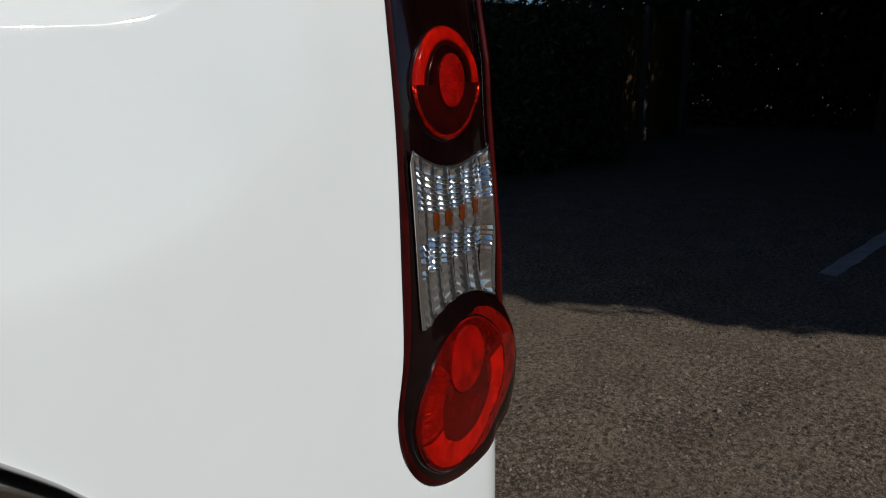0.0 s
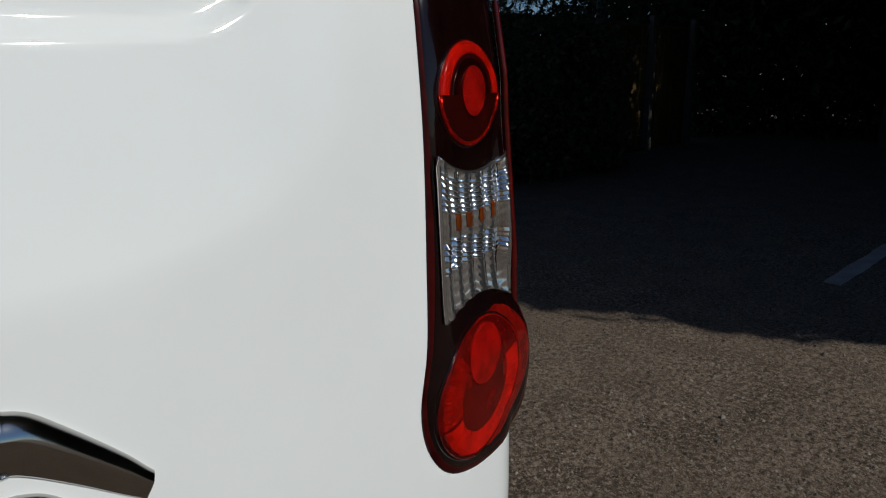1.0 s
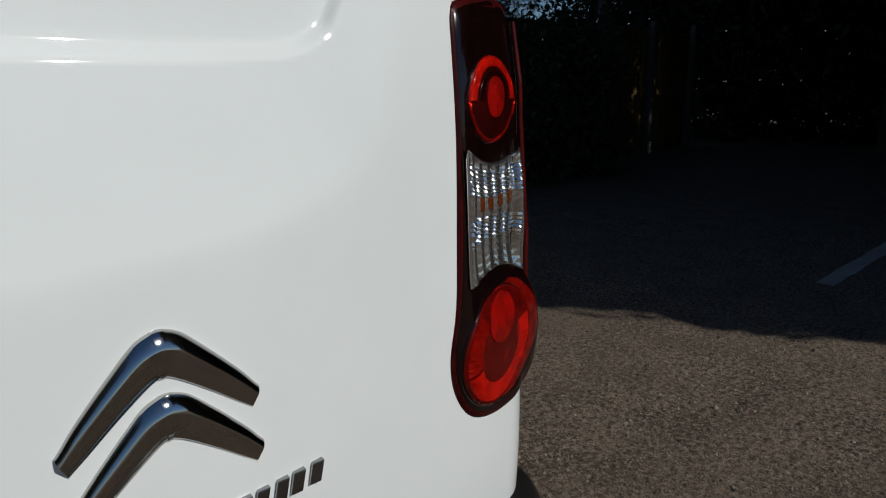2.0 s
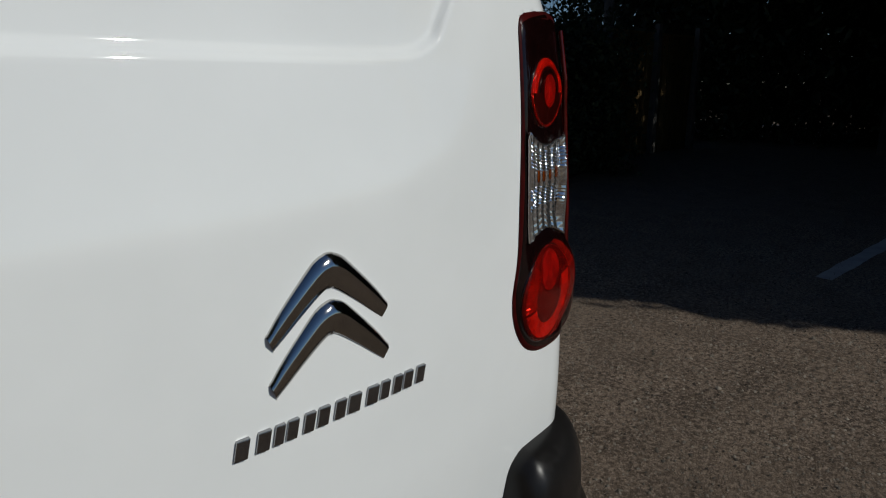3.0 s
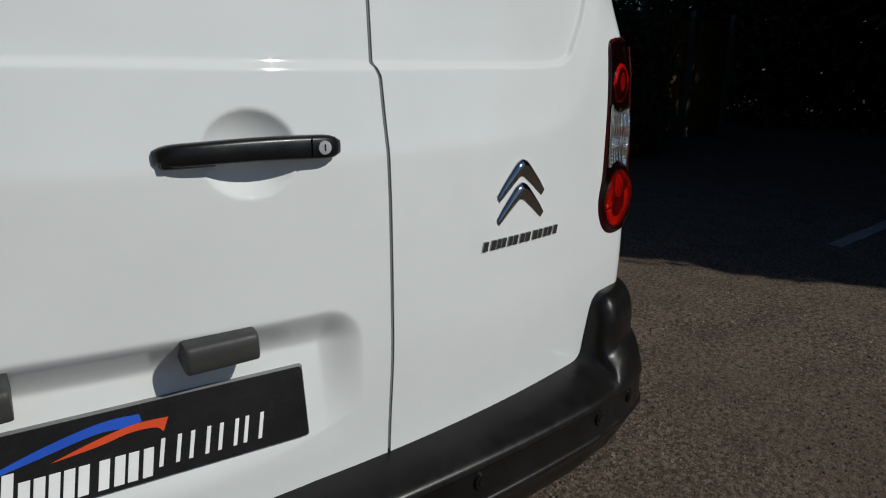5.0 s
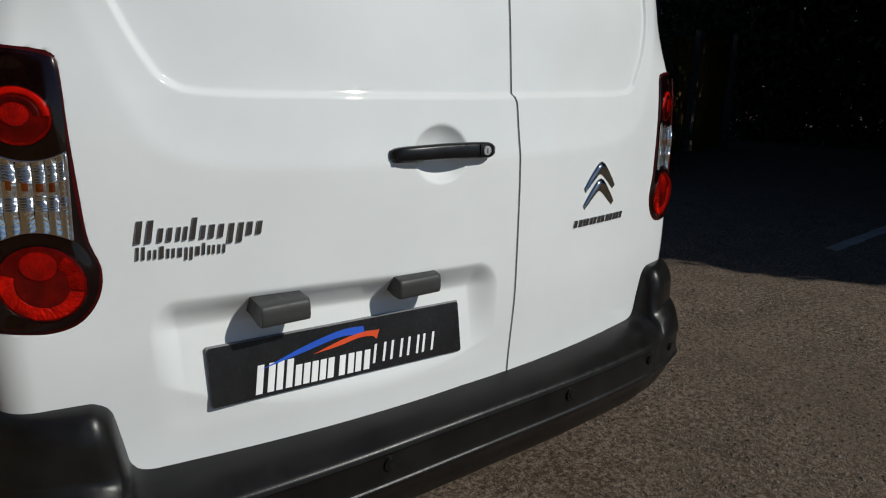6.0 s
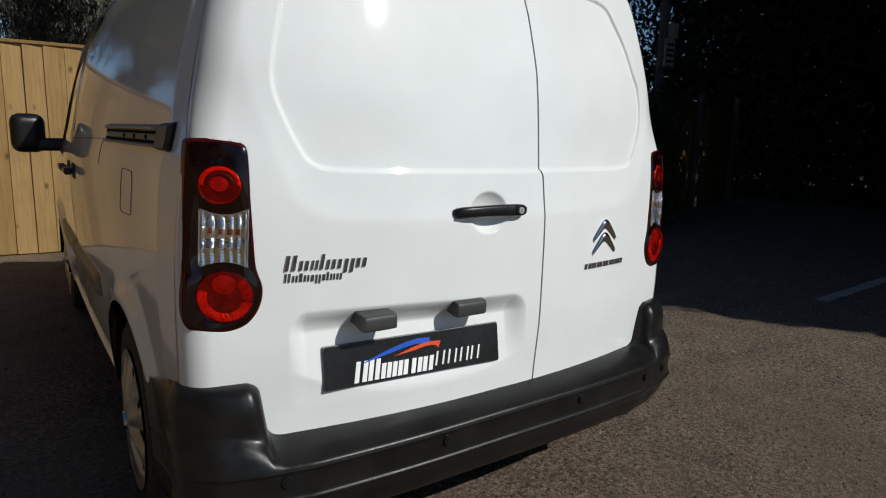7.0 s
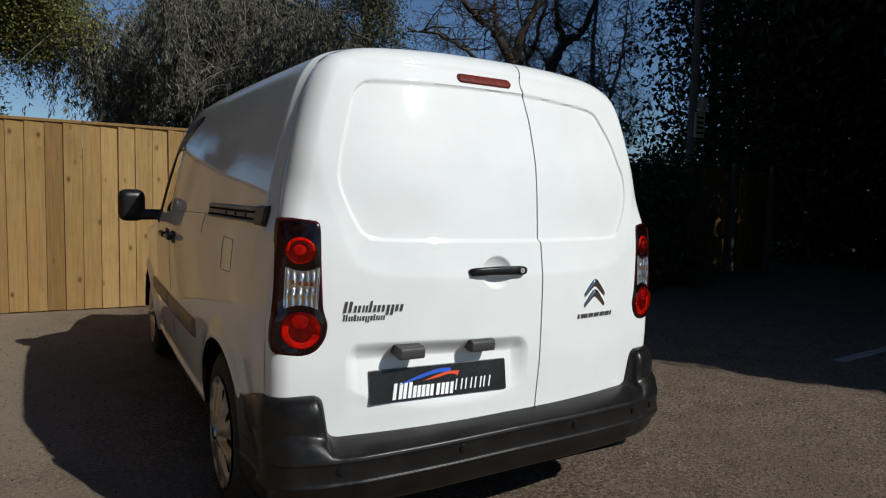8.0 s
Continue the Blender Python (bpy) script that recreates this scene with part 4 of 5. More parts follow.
    cu, cw = np.clip(columns.astype(int), 0, 6), np.minimum((W * 26).astype(int), 25)
    band = np.maximum(smooth01(0.68, 0.72, W) * smooth01(0.95, 0.90, W), smooth01(0.28, 0.32, W) * smooth01(0.54, 0.50, W))
    tilt = cells.normal(-0.50, 0.25, (7, 26))[cu, cw] * (1 - (2 * across) ** 12)
    rib = rib + band * tilt * ((W * 26) % 1.0 - 0.5) * 0.0050 + 0.0010 * np.sin(W * math.pi * 3 + 2)
    rib = rib + (1 - band) * 0.00012 * np.sin(W * 90 + 6 * np.sin(U * 11))
    rib = rib * smooth01(0.0, 0.05, U) * smooth01(1.0, 0.95, U)
    Y = lens_face(X, Z) - 0.0132 - rib
    mesh_ob("clear_lens", np.stack([sign * X, Y, Z], -1).reshape(-1, 3), grid_faces(nx, nz, sign < 0), REFLECT, lamp, True, "ribbed clear indicator lens")
    for k in (1, 2, 3, 4):                               # amber patches on the flutes, coloured in for the bulb's reflection
        i = np.flatnonzero(np.abs(columns[:, 0] - k - 0.5) < (0.30 if k < 3 else 0.22))
        j = np.flatnonzero(np.abs(vs - 0.62 - 0.01 * k) < 0.075)
        a, b = np.ix_(i, j), np.linspace(-1, 1, len(j)) ** 6
        v = np.stack([sign * X[a], Y[a] - 0.0004 + 0.0012 * b, Z[a]], -1).reshape(-1, 3)
        mesh_ob("amber_reflection", v, grid_faces(len(i), len(j), sign < 0), ORANGE, lamp, True)
    edge = [(xl + 0.004 + (xr - xl) * t, bot - fall[1] * t + 0.9 * 0.014 * (1 - (2 * t - 1) ** 2)) for t in np.linspace(0, 1, 16)]
    edge += [(xr - 0.002 + 0.006 * (1 - t), (bot - fall[1]) * (1 - t) + (top - fall[0]) * t) for t in np.linspace(0.05, 0.95, 12)]
    edge += [(xr - 0.002 - (xr - xl) * t, top - fall[0] * (1 - t) - 0.014 * (1 - (2 * t - 1) ** 2)) for t in np.linspace(0, 1, 16)]
    edge += [(xl - 0.002 + 0.006 * t, top - (top - bot) * t) for t in np.linspace(0.05, 0.95, 12)]
    pts = [(sign * x, float(lens_face(np.array([x]), np.array([z]))[0]) - 0.0142, z) for x, z in edge]
    v, f = tube(pts + [pts[0]], [0.0019] * (len(pts) + 1), 8)
    mesh_ob("lens_frame", v, f, REFLECT, lamp, True, "bright moulded lens frame")
    if sign > 0:                                        # rounded outer rim beside the clear lens
        outer = catmull([(0.800, 1.158), (0.804, 1.12), (0.8105, 1.06), (0.8175, 0.98), (0.8208, 0.945), (0.8225, 0.915), (0.8235, 0.888), (0.823, 0.862)], 6)
        ys = rear_wrap(np.minimum(outer[:, 0] - 0.010, 0.800), outer[:, 1]) - 0.0115
        ys = ys + 0.018 * smooth01(0.945, 0.865, outer[:, 1])
        v, f = tube([(x, y, z) for (x, z), y in zip(outer, ys)], list(np.linspace(0.0028, 0.0055, len(outer))), 10)
        mesh_ob("side_rim", v, f, REDDARK, lamp, True, "dark red rounded lamp edge")
    return lamp


# ---- van: wheels ----
def wheel(van, x, y, sign):
    prof = [(0.20, -0.09), (0.235, -0.098), (0.285, -0.094), (0.306, -0.082), (0.316, -0.06), (0.317, 0.0), (0.316, 0.06), (0.306, 0.082), (0.285, 0.094), (0.235, 0.098), (0.20, 0.09)]
    n = 56
    V = [(sign * w, r * math.cos(2 * math.pi * i / n), r * math.sin(2 * math.pi * i / n)) for i in range(n) for r, w in prof]
    tyre = mesh_ob("wheel", V, grid_faces(n, len(prof), sign > 0, True), RUBBER, van, True, "black tyre with a silver multi-spoke wheel trim")
    tyre.location = (sign * (x - 0.105), y, WHEEL_R)
    # wheel trim: dished disc with nine spokes and slots
    nr, na = 10, 144
    V = []
    for i in range(na):
        a = 2 * math.pi * i / na
        sp = 0.5 + 0.5 * math.cos(a * 9)
        for k in range(nr):
            t = k / (nr - 1)
            r = 0.012 + 0.204 * t
            mid = smooth01(0.22, 0.4, t) * (1 - smooth01(0.82, 0.95, t))
            w = 0.110 - 0.014 * t * t + 0.012 * (1 - t) - 0.020 * float(mid) * (1 - sp) ** 1.2 + (0.006 if t > 0.93 else 0)
            V.append((sign * w, r * math.cos(a), r * math.sin(a)))
    trim = mesh_ob("wheel_trim", V, grid_faces(na, nr, sign > 0, True), SILVER, tyre, True, "silver plastic multi-spoke wheel trim")
    for i in range(9):
        a = 2 * math.pi * (i + 0.5) / 9
        bm = box_bm(0.016, 0.080, 0.024, (0, 0, 0), 0.005, 1)
        bmesh.ops.transform(bm, matrix=Matrix.Rotation(a, 4, "X") @ Matrix.Translation((sign * 0.0885, 0.137, 0)), verts=bm.verts)
        part("trim_slot", bm, DARK, tyre)
    bm = bmesh.new()
    bmesh.ops.create_cone(bm, cap_ends=True, segments=24, radius1=0.03, radius2=0.026, depth=0.012)
    bmesh.ops.transform(bm, matrix=Matrix.Translation((sign * 0.123, 0, 0)) @ Matrix.Rotation(sign * math.pi / 2, 4, "Y"), verts=bm.verts)
    part("trim_cap", bm, CHROME, tyre)
    return tyre


# ---- van: side fittings ----
def side_fittings(van):
    # rub strips, sill trim, window, handles, rail, flap, seams
    side_patch("rub_strip", (1.18, 2.02), lambda y: (0.575, 0.675), 0.014, STRIP, van, nz=7, label="grey plastic side rub strip")
    side_patch("rub_strip", (2.03, 2.95), lambda y: (0.575, 0.675 - 0.02 * max(0, y - 2.6)), 0.014, STRIP, van, nz=7, label="grey plastic side rub strip")
    side_patch("sill_trim", (1.04, 2.96), lambda y: (0.28, 0.335), 0.012, PAINT, van, nz=5)
    side_patch("door_window", (2.02, 2.50), lambda y: (1.115, min(1.565, 1.555 - 0.9 * max(0, y - 2.32))), 0.003, WINDOW, van, ny=30, nz=12, label="dark door window glass")
    arc = catmull([(1.66, 1.640), (1.84, 1.612), (2.10, 1.565), (2.29, 1.500), (2.42, 1.34), (2.50, 1.18), (2.54, 1.10)], 10)
    slope = np.abs(np.gradient(arc[:, 1], arc[:, 0]))

    def band(y):
        zc, g = float(np.interp(y, arc[:, 0], arc[:, 1])), float(np.interp(y, arc[:, 0], slope))
        h = 0.040 * math.sqrt(1 + g * g) * min(1.0, 0.3 + (y - 1.66) / 0.3)
        return zc - h, zc + h

    side_patch("window_surround", (1.66, 2.54), band, 0.010, HANDLE, van, ny=70, nz=7, edge=0.006, label="black door window surround")
    for y0 in (1.72, 1.98):
        side_patch("handle_recess", (y0 - 0.01, y0 + 0.19), lambda y: (0.965, 1.055), 0.0015, GAP, van, ny=10, nz=6)
        bm = box_bm(0.03, 0.17, 0.030, (-side_x(y0 + 0.09, 1.01) - 0.026, y0 + 0.09, 1.012), 0.011, 3)
        part("side_door_handle", bm, HANDLE, van, "black pull handle", True)
    # sliding door rail
    z0 = 1.185
    side_patch("slide_rail_recess", (0.22, 1.02), lambda y: (z0 - 0.030, z0 + 0.030), 0.002, DARK, van, ny=24, nz=6, label="black recess of the sliding door rail")
    for zc, hh, out in ((z0 + 0.019, 0.010, 0.014), (z0 - 0.004, 0.013, 0.006), (z0 - 0.024, 0.006, 0.014)):
        side_patch("slide_rail", (0.30, 1.00), lambda y, a=zc, b=hh: (a - b, a + b), out, STEEL, van, ny=20, nz=4, label="sliding door rail, beige for the fence mirrored in its metal")
    for yy in (0.42, 0.55, 0.68):
        bm = box_bm(0.004, 0.018, 0.012, (-side_x(yy, z0) - 0.008, yy, z0 - 0.004), 0.003, 1)
        part("rail_hole", bm, DARK, van)
    side_patch("rail_end_cap", (0.20, 0.31), lambda y: (z0 - 0.036, z0 + 0.034), 0.014, BLACK, van, ny=10, nz=8, label="black plastic rail end cap")
    # fuel flap outline and door gaps
    def line(name, pts, w=0.0022):
        for (ya, za), (yb, zb) in zip(pts[:-1], pts[1:]):
            k = 10
            P = []
            for i in range(k + 1):
                y, z = ya + (yb - ya) * i / k, za + (zb - za) * i / k
                P.append((-(side_x(y, z) + 0.0005), y, z))
            v, f = tube(P, [w / 2] * len(P), 5)
            mesh_ob(name, v, f, GAP, van)
    flap = [(0.53, 1.06), (0.54, 1.085), (0.66, 1.088), (0.67, 1.075), (0.675, 0.975), (0.66, 0.962), (0.54, 0.965), (0.53, 0.98), (0.53, 1.06)]
    line("fuel_flap_gap", flap)
    line("door_gap", [(1.03, 1.165), (1.06, 1.12), (1.065, 1.08)])
    line("door_gap", [(1.03, 1.165), (1.96, 1.150)])
    line("door_gap", [(1.96, 1.60), (1.96, 0.36)], 0.002)
    # mirror
    bm = box_bm(0.165, 0.13, 0.21, (-1.034, 2.82, 1.155), 0.063, 6)
    for v in bm.verts:
        v.co.y += 0.06 * (v.co.x + 1.069)
    mir = part("door_mirror", bm, BLACK, van, "black plastic door mirror", True)
    bm = box_bm(0.22, 0.07, 0.07, (-0.94, 2.80, 1.095), 0.02, 3)
    part("mirror_arm", bm, BLACK, mir, "", True)


# ---- van: rear door fittings ----
def door_handle(door):
    xs = np.linspace(0, 1, 30)
    V = []
    n = 14
    for t in xs:
        x = -0.183 + 0.232 * t
        end = math.sqrt(max(0.30, 1 - (2 * t - 1) ** 16))
        hz = (0.0135 + 0.003 * t) * end
        hy = 0.011 * end
        y = float(rear_face(np.array([x]), np.array([1.13]), False)[0]) - 0.017 - 0.014 * (1 - (abs(2 * t - 1) ** 4 if t < 0.5 else 0.2 * (2 * t - 1) ** 4))
        zc = 1.0095 + 0.003 * math.sin(math.pi * t)
        for k in range(n):
            a = 2 * math.pi * k / n
            ca, sa = math.cos(a), math.sin(a)
            V.append((x, y + hy * math.copysign(abs(ca) ** 0.6, ca), zc + hz * math.copysign(abs(sa) ** 0.6, sa)))
    F = []
    m = len(xs)
    for i in range(m - 1):
        for k in range(n):
            F.append((i * n + k, i * n + (k + 1) % n, (i + 1) * n + (k + 1) % n, (i + 1) * n + k))
    F += [tuple(range(n))[::-1], tuple((m - 1) * n + k for k in range(n))]
    mesh_ob("door_handle", V, F, HANDLE, door, True, "satin black pull handle")
    for x0, x1 in ((-0.178, -0.112), (-0.012, 0.036)):
        part("handle_foot", box_bm(x1 - x0, 0.026, 0.016, ((x0 + x1) / 2, -0.050, 1.002), 0.006, 3), HANDLE, door, "", True)
    bm = bmesh.new()
    bmesh.ops.create_cone(bm, cap_ends=True, segments=28, radius1=0.0098, radius2=0.0090, depth=0.006)
    m4 = Matrix.Translation((0.0225, -0.0776, 1.0105)) @ Matrix.Rotation(math.pi / 2, 4, "X")
    bmesh.ops.transform(bm, matrix=m4, verts=bm.verts)
    part("key_lock", bm, LOCK, door, "round bright key lock")
    part("key_slot", box_bm(0.0022, 0.002, 0.009, (0.0225, -0.0804, 1.0105), 0.0005, 1), DARK, door)
    part("handle_split", box_bm(0.0010, 0.002, 0.024, (0.005, -0.0799, 1.0115), 0), DARK, door)


def chevron(door, cz, cx=0.4165):
    """One bright inverted V: a bar with a ridge along it, folded at the top, its ends cut upright."""
    half = catmull([(0.0, -0.0010), (0.007, -0.0028), (0.017, -0.0100), (0.036, -0.0272), (0.0580, -0.0490)], 10)
    line = np.vstack([(half * (-1, 1))[::-1], half[1:]])
    profile = [(-1.0, -0.1), (-1.0, 0.18), (-0.92, 0.30), (-0.45, 0.58), (0.05, 0.85), (0.36, 1.0), (0.50, 0.95), (0.78, 0.68), (0.95, 0.38), (1.0, 0.15), (1.0, -0.1)]
    V = []
    n = len(profile)
    m = len(line)
    tg = np.gradient(line, axis=0)
    for k, (p, t) in enumerate(zip(line, tg)):
        t = t / np.linalg.norm(t)
        nr = np.array([-t[1], t[0]])
        if nr[1] < 0:
            nr = -nr
        u = abs(2 * k / (m - 1) - 1)
        cut = 0.5 * float(smooth01(0.80, 1.0, u))
        nr = nr * (1 - cut) + np.array((0.0, 1.0)) * cut
        nr = nr / np.linalg.norm(nr)
        w = 0.0148 - 0.0072 * u ** 1.5
        for o, h in profile:
            o, h = o * w, h * 0.0095 * (1 - 0.45 * u * u)
            if o > 0:
                o *= 1 + 0.10 * math.exp(-(u / 0.28) ** 2)
            x, z = cx + p[0] + nr[0] * o, cz - 0.0125 + p[1] + nr[1] * o
            y = float(rear_face(np.array([x]), np.array([z]), False)[0])
            V.append((x, y - h + 0.0005, z))
    F = grid_faces(m, n)
    F += [tuple(range(n)), tuple((m - 1) * n + i for i in range(n))[::-1]]
    ob = mesh_ob("chevron_emblem", V, F, CHROME, door, True, "chrome folded chevron emblem")
    bm = bmesh.new()
    bm.from_mesh(ob.data)
    bmesh.ops.recalc_face_normals(bm, faces=bm.faces)
    bm.to_mesh(ob.data)
    bm.free()
    return autosmooth(ob, 24)


def plain_mark(name, w, h, at, slant, deep, material, parent):
    """A raised plain slanted bar in place of lettering; at: x, y, z of its middle on the surface."""
    bm = box_bm(w, 2 * deep, h, (0, 0, 0), min(0.0009, 0.3 * w, 0.8 * deep), 2)
    for v in bm.verts:
        v.co.x += slant * v.co.z
    bmesh.ops.translate(bm, vec=at, verts=bm.verts)
    return part(name, bm, material, parent)


def badge(door, x0, z0, h, marks, material, gap, slant=0.14, deep=0.0035):
    """A row of raised plain bars in place of lettering: (width, how high, how far below the line); wide ones fall into two bars."""
    x = x0
    for w, hi, lo in marks:
        za, zb = z0 - lo * h, z0 + hi * h
        zm = (za + zb) / 2
        for k in range(2 if w > 0.010 else 1):
            bw = 0.36 * w if w > 0.010 else w
            xm = x + bw / 2 + k * 0.60 * w
            y = float(rear_face(np.array([xm]), np.array([zm]), False)[0])
            plain_mark("badge_bar", bw, zb - za, (xm, y, zm), slant, deep, material, door)
        x += w + gap


def number_plate(van, door):
    x0, x1, zb, zt = -0.527, -0.010, 0.581, 0.690
    yb, yt = -0.0350, -0.0175
    tilt = math.atan2(yt - yb, zt - zb)
    h = math.hypot(yt - yb, zt - zb)
    m = Matrix.Translation(((x0 + x1) / 2, (yb + yt) / 2, (zb + zt) / 2)) @ Matrix.Rotation(-0.068, 4, "Z") @ Matrix.Rotation(-tilt, 4, "X")
    w = x1 - x0
    plate = part("show_plate", box_bm(w, 0.022, h, (0, 0.012, 0), 0.002, 1, None), PLATEBACK, van, "black dealer show plate with a blue and red swoosh", False)
    plate.matrix_local = m

    def flat(name, outline, material, y):
        bm = bmesh.new()
        vs = [bm.verts.new((a, y, b)) for a, b in outline]
        bm.faces.new(vs)
        r = bmesh.ops.extrude_face_region(bm, geom=bm.faces[:])
        bmesh.ops.translate(bm, vec=(0, 0.0012, 0), verts=[g for g in r["geom"] if isinstance(g, bmesh.types.BMVert)])
        bmesh.ops.recalc_face_normals(bm, faces=bm.faces)
        return part(name, bm, material, plate)

    r = 0.006
    corner = []
    for cx, cz, a0 in ((w / 2 - r - 0.002, h / 2 - r - 0.002, 0), (-w / 2 + r + 0.002, h / 2 - r - 0.002, 90), (-w / 2 + r + 0.002, -h / 2 + r + 0.002, 180), (w / 2 - r - 0.002, -h / 2 + r + 0.002, 270)):
        corner += [(cx + r * math.cos(radians(a0 + k * 18)), cz + r * math.sin(radians(a0 + k * 18))) for k in range(6)]
    flat("plate_face", corner, PLATE, -0.0012)
    top = catmull([(-0.166, -0.002), (-0.08, 0.026), (-0.01, 0.041), (0.036, 0.041)], 8)
    low = catmull([(0.038, 0.031), (0.025, 0.026), (-0.015, 0.028), (-0.085, 0.014), (-0.166, -0.002)], 8)
    flat("blue_swoosh", list(map(tuple, top)) + list(map(tuple, low[:-1])), BLUE, -0.0026)
    top = catmull([(-0.068, 0.006), (-0.015, 0.021), (0.03, 0.029), (0.070, 0.028)], 8)
    low = catmull([(0.062, 0.010), (0.052, 0.018), (0.022, 0.019), (-0.015, 0.012), (-0.068, 0.006)], 8)
    flat("red_swoosh", list(map(tuple, top)) + list(map(tuple, low[:-1])), ORANGERED, -0.0030)
    # plain slanted bars in place of the dealer's lettering
    x = -0.180
    for bw, bh in ((0.037, 0.053), (0.034, 0.053), (0.032, 0.039), (0.032, 0.039), (0.023, 0.039), (0.034, 0.039), (0.034, 0.039)):
        for k in range(2 if bw > 0.025 else 1):
            plain_mark("plain_bar", 0.0125, bh, (x + 0.0085 + k * (bw - 0.0160), -0.0012, -0.047 + bh / 2), 0.17, 0.0008, WHITE, plate)
        x += bw
    x += 0.004
    for bw, bh in ((0.038, 0.038), (0.038, 0.038), (0.035, 0.038), (0.034, 0.038)):
        for k in range(2):
            plain_mark("plain_bar", 0.0055, bh, (x + 0.0065 + k * 0.021, -0.0012, -0.038 + bh / 2), 0.20, 0.0008, WHITE, plate)
        x += bw
    return plate


def plate_lamps(door):
    for x0, x1 in ((-0.449, -0.361), (-0.177, -0.084)):
        prof = [(0.030, 0.782), (-0.045, 0.783), (-0.070, 0.781), (-0.077, 0.774), (-0.078, 0.760), (-0.077, 0.748), (-0.072, 0.742), (-0.050, 0.742), (-0.012, 0.750), (0.030, 0.752)]
        prof = closed_catmull(prof, 3)
        V, F = [], []
        stations = [(x0, 0.95), (x0 + 0.002, 0.99), (x0 + 0.005, 1.0), (x1 - 0.005, 1.0), (x1 - 0.002, 0.99), (x1, 0.95)]
        c = np.mean(prof, axis=0)
        for x, s in stations:
            for p in prof:
                q = c + (p - c) * s
                V.append((x, q[0], q[1] - 0.008))
        n = len(prof)
        for i in range(len(stations) - 1):
            for k in range(n):
                F.append((i * n + k, (i + 1) * n + k, (i + 1) * n + (k + 1) % n, i * n + (k + 1) % n))
        F += [tuple(range(n)), tuple((len(stations) - 1) * n + k for k in range(n))[::-1]]
        autosmooth(mesh_ob("plate_lamp", V, F, GREY, door, True, "dark grey plastic number plate lamp"), 50)


def brake_light(door):
    cx0, cx1, z0, z1 = -0.172, 0.058, 1.670, 1.702
    r = (z1 - z0) / 2
    zc = (z0 + z1) / 2
    pts = [(cx1 - r + r * math.cos(a), zc + r * math.sin(a)) for a in np.linspace(-math.pi / 2, math.pi / 2, 9)]
    pts += [(cx0 + r + r * math.cos(a), zc + r * math.sin(a)) for a in np.linspace(math.pi / 2, 1.5 * math.pi, 9)]
    V = []
    for s, l in ((1.0, -0.01), (1.0, 0.004), (0.93, 0.006), (0.3, 0.007)):
        P = [((x - (cx0 + cx1) / 2) * (1 if s == 1 else 0.99 if s > 0.5 else 0.9) + (cx0 + cx1) / 2, (z - zc) * s + zc) for x, z in pts]
        y = rear_face(np.array([p[0] for p in P]), np.array([p[1] for p in P]), False)
        V += [(p[0], yy - l, p[1]) for p, yy in zip(P, y)]
    n = len(pts)
    F = [(k * n + i, k * n + (i + 1) % n, (k + 1) * n + (i + 1) % n, (k + 1) * n + i) for k in range(3) for i in range(n)]
    F.append(tuple(3 * n + i for i in range(n)))
    mesh_ob("brake_light", V, F, BRAKE, door, True, "dark red high-level brake light")


def build_van():
    van = thing("van", "white panel van with black plastic bumper, parked on tarmac", "van")
    body_shell(van)
    left = rear_door("rear_door", "white painted wide rear door", van, True)
    right = rear_door("rear_door", "white painted narrow rear door", van, False)
    # rubber seal between the doors
    zs = np.linspace(0.50, 1.755, 90)
    xs = np.array([float(seam(z)) for z in zs])
    ys = rear_face(xs, zs) + 0.0048
    v, f = tube([(x, y, z) for x, y, z in zip(xs, ys, zs)], [0.0033] * len(zs), 8)
    mesh_ob("door_seal", v, f, SEAL, van, True, "grey rubber seal between the doors")
    door_handle(left)
    brake_light(left)
    plate_lamps(left)
    number_plate(van, left)
    badge(left, -0.6145, 0.888, 0.036, ((0.026, 1, 0), (0.022, 0.62, 0), (0.017, 0.62, 0), (0.008, 1, 0), (0.008, 0.62, 0), (0.024, 0.62, 0), (0.025, 0.62, 0.3), (0.026, 0.62, 0)),
          LETTER, 0.0052, 0.2)
    badge(left, -0.617, 0.861, 0.021, ((0.014, 1, 0), (0.013, 0.72, 0), (0.007, 0.95, 0), (0.013, 0.72, 0), (0.007, 0.72, 0), (0.013, 0.72, 0.28), (0.007, 0.72, 0), (0.005, 0.95, 0),
                                       (0.012, 0.72, 0), (0.013, 0.72, 0)), LETTER, 0.0033, 0.12, 0.0028)
    chevron(right, 0.9580)
    chevron(right, 0.9172)
    badge(right, 0.3225, 0.8095, 0.0170, ((0.031, 1, 0), (0.0085, 1, 0), (0.027, 1, 0), (0.029, 1, 0), (0.034, 1, 0), (0.026, 1, 0), (0.027, 1, 0)), LETTER, 0.0030, 0.22)
    bumper(van)
    tail_lamp(van, -1)
    tail_lamp(van, 1)
    for s in (-1, 1):
        for a in (AXLE_REAR, AXLE_FRONT):
            wheel(van, 0.872 if a == AXLE_REAR else 0.868, a, s)
    side_fittings(van)
    van.location = (0.014, 0, 0)
    return van


build_ground()
build_parking_line()
build_van()
build_fence("fence", "new pale softwood close-boarded fence along the tarmac edge", (-4.2, FENCE_Y + 0.1, 0), -0.6, 7.8)
build_fence("fence", "weathered close-boarded fence, coloured darker for deep shade", (3.6, FENCE_Y + 0.018, 0), 3.6, 7.3, True)
build_fence("fence", "new pale softwood close-boarded side fence along the tarmac", (-4.2, -7.0, 0), 90, 12.6)
build_posts()
build_pole()

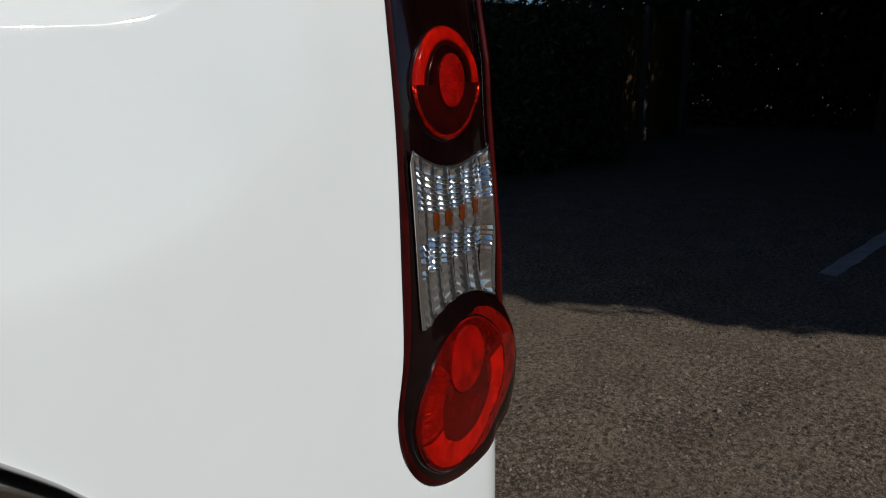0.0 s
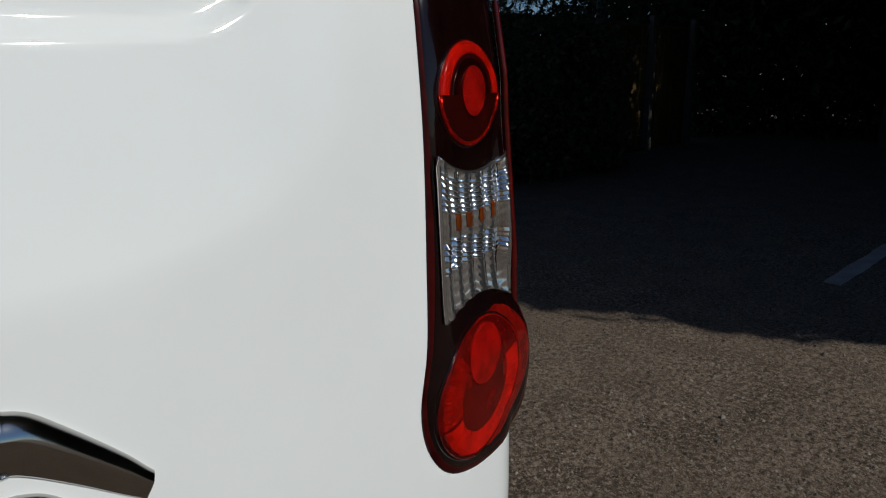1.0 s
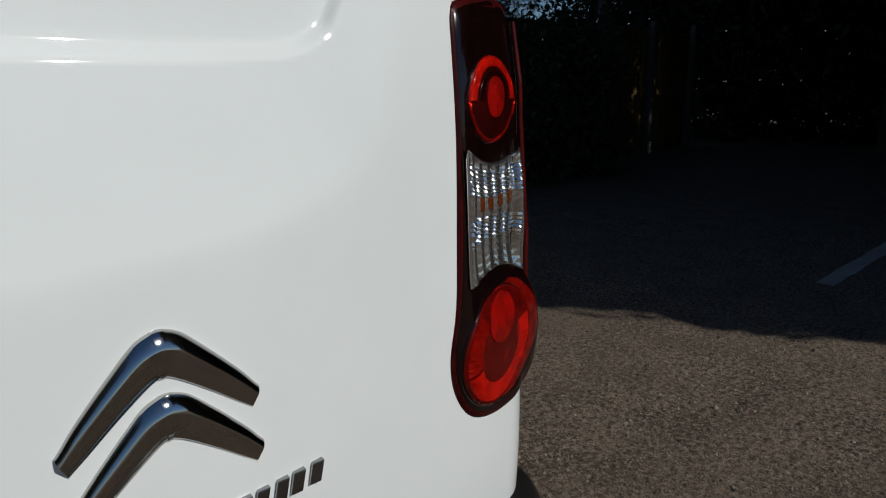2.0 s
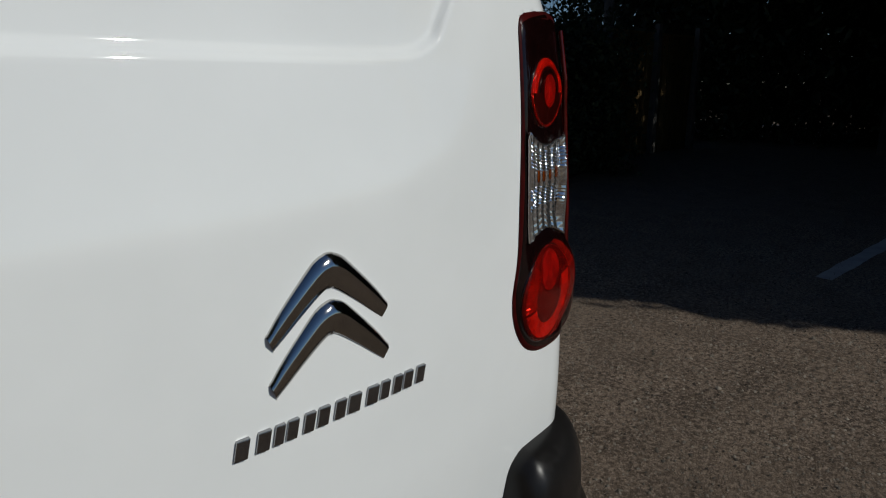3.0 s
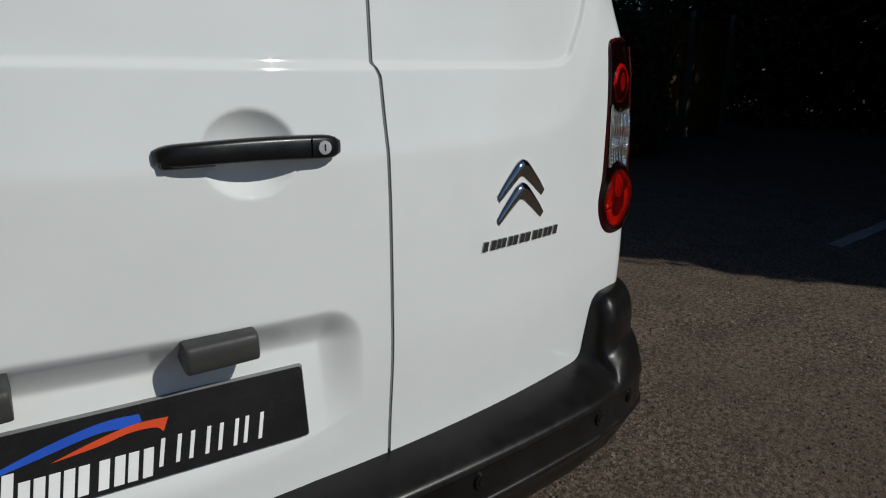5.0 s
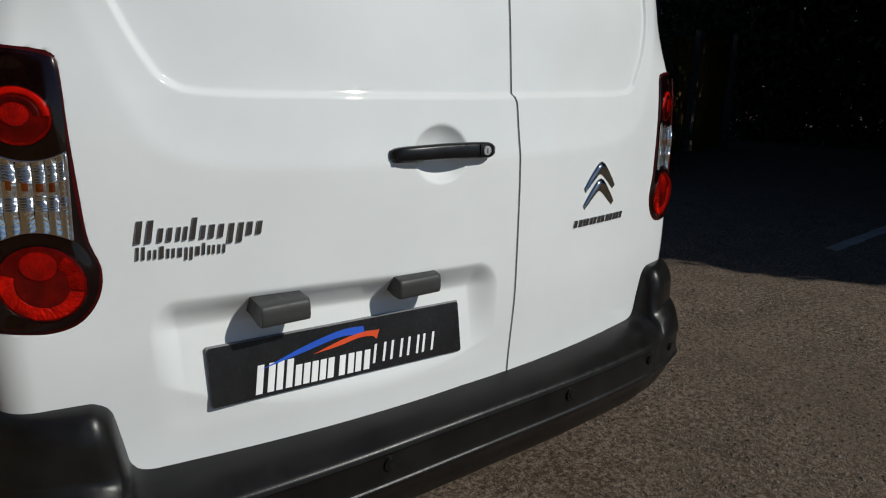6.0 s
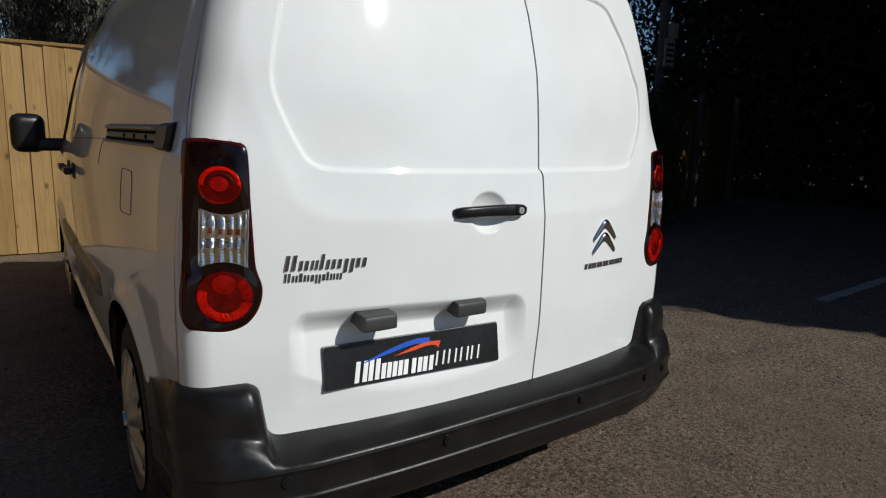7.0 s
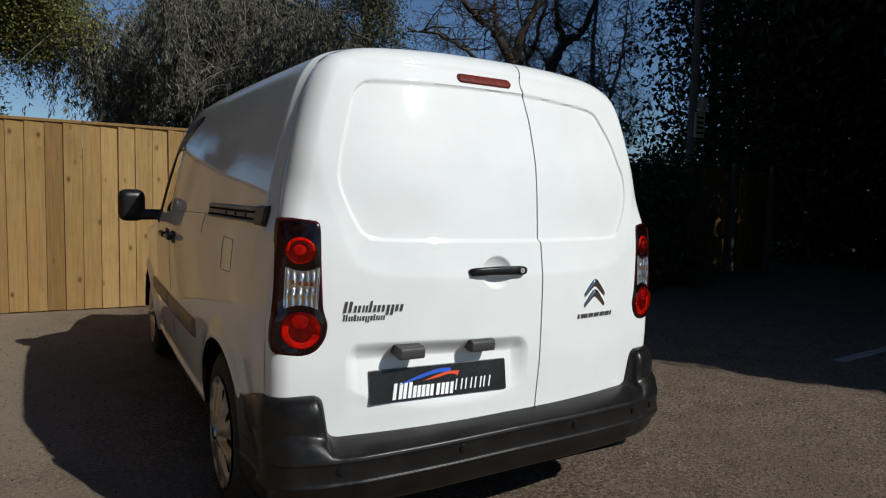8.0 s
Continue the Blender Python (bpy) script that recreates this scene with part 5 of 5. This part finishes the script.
# ---- trees behind the fence ----
build_bushy("conifer_tree", "yellow-green conifer behind the fence", (-2.9, 9.2, 0), 11, 1.9, 3.25, 5.6, LEAFLIME, BARK, 230000, 0.040, 120, 0.13)
build_bushy("evergreen_shrub", "pale green shrub rising behind the fence", (-2.75, 9.6, 0), 15, 0.45, 1.0, 2.75, LEAFGREY, BARK, 14000, 0.05, 18, 0.3)
for i, (x, y, h) in enumerate(((-0.3, 9.9, 3.4), (1.2, 10.2, 3.8), (2.6, 11.0, 4.0))):
    build_weeping("gum_tree", "grey-green drooping evergreen tree behind the fence", (x, y, 0), 20 + i, h, LEAFGREY, BARKGREY, 1300, 55)
build_bushy("conifer_tree", "dark grey-green conifer behind the fence", (3.95, 10.6, 0), 12, 0.85, 3.2, 8.0, LEAFPINE, BARK, 45000, 0.05, 40, 0.26)
build_bare("bare_tree", (8.1, 11.0, 0), 44, (
    ([(0, 0, -0.05), (0.05, 0, 2.2), (-0.1, 0, 4.4)], 0.27, 0.19),
    ([(-0.1, 0, 4.35), (-0.45, 0.1, 5.05), (-0.95, 0.2, 5.5), (-1.8, 0.1, 6.0), (-2.8, 0, 6.9)], 0.14, 0.03),
    ([(-0.1, 0, 4.35), (0.0, 0, 5.2), (0.45, -0.1, 6.2), (0.5, 0, 7.8)], 0.15, 0.03),
    ([(-0.5, 0.1, 5.1), (-0.62, 0.2, 5.9), (-0.3, 0.3, 7.2)], 0.09, 0.02),
    ([(-0.05, 0, 4.5), (0.55, 0.2, 5.0), (0.9, 0.3, 6.0), (1.3, 0.2, 7.3)], 0.08, 0.02),
    ([(-0.1, 0, 4.1), (-1.0, 0.3, 4.6), (-2.0, 0.2, 5.0), (-3.1, 0.1, 5.0)], 0.07, 0.015)))
build_bare("bare_tree", (9.2, 11.2, 0), 45, (
    ([(0, 0, -0.05), (-0.05, 0, 3.3), (0.05, 0, 4.5), (0.5, 0, 5.35), (1.2, 0.1, 5.8), (1.6, 0.1, 6.9), (1.5, 0, 8.0)], 0.20, 0.04),
    ([(0.5, 0, 5.35), (0.25, 0.1, 6.2), (0.5, 0.2, 7.6)], 0.09, 0.02),
    ([(0.0, 0, 4.1), (0.7, 0.2, 4.55), (1.5, 0.3, 4.5), (2.5, 0.2, 4.9)], 0.07, 0.015),
    ([(-0.03, 0, 3.6), (-0.6, -0.1, 4.4), (-1.0, -0.2, 5.2), (-1.2, -0.2, 6.4)], 0.06, 0.015)))
build_bare("bare_tree", (10.9, 11.4, 0), 46, (
    ([(0, 0, -0.05), (0.05, 0, 3.6), (-0.05, 0, 5.2), (0.1, 0, 7.8)], 0.12, 0.03),
    ([(0.04, 0, 3.3), (0.7, 0, 4.3), (1.2, 0.1, 5.8), (1.3, 0.1, 7.2)], 0.07, 0.015),
    ([(0.02, 0, 2.4), (-0.6, 0, 3.2), (-1.3, 0.1, 3.8), (-1.6, 0.1, 5.0)], 0.06, 0.015),
    ([(0.02, 0, 2.2), (0.5, 0, 2.9), (1.0, 0.1, 3.3), (1.6, 0.1, 3.5)], 0.05, 0.012)), BARKGREY, 2.2)
for i, (x, y, r, h) in enumerate(((13.0, 8.7, 1.3, 9.0), (13.4, 6.4, 1.9, 12.5), (14.7, 4.2, 2.0, 14.0), (15.2, 1.6, 2.2, 14.5), (15.4, -1.2, 2.2, 14.5),
                                  (14.4, 10.2, 1.9, 9.5), (15.9, 7.8, 2.2, 11.5), (17.4, 4.4, 2.2, 12.0))):
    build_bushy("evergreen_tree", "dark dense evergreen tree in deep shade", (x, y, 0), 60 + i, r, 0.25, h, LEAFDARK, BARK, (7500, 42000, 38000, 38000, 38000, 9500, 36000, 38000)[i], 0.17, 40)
for i, (x, y, r, h) in enumerate(((4.5, 5.0, 0.50, 1.45), (5.5, 5.05, 0.55, 1.50), (6.6, 5.1, 0.58, 1.75))):
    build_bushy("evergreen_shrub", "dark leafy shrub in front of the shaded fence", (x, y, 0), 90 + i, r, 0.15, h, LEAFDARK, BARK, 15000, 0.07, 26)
# trees beyond the side fence, which the van's side mirrors
for i, (x, y, r, h) in enumerate(((-7.2, 7.0, 1.7, 6.5), (-6.9, 3.6, 1.7, 6.0), (-7.3, 0.4, 1.8, 6.8), (-7.0, -3.0, 1.7, 6.2), (-7.4, 5.3, 1.7, 6.8), (-7.3, 2.0, 1.6, 6.6), (-7.6, -1.3, 1.7, 7.0), (-7.2, -5.8, 1.8, 6.6))):
    build_bushy("evergreen_tree", "grey-green evergreen tree beyond the side fence", (x, y, 0), 70 + i, r, 1.0, h, LEAFPINE, BARK, 24000, 0.13, 40)
build_grit()
# unseen tall trees: the outer row casts the far end's shade, the inner row's high crowns are added to cut sky light
for row, (a, c0, step, count, z0, z1, r, leaves) in enumerate(((-5.5, 4.05, 1.9, 7, 0.2, 10.5, 1.1, 30000), (-2.6, 5.2, 2.3, 4, 5.6, 7.6, 2.6, 26000))):
    for i in range(count):
        c = c0 + step * i
        x, y = 0.89 * c - 0.456 * a, 0.456 * c + 0.89 * a
        build_bushy("shade_tree", "unseen tall dense evergreen tree that shades the car park", (x, y, 0), 80 + i + 20 * row, r, z0, z1, LEAFDARK, BARK, 16000 if row == 0 and i == 4 else leaves, 0.26, 90, 0.24, 2.96 - c, (10.3 - c, 11.9 - c, 4.8, 7.1))
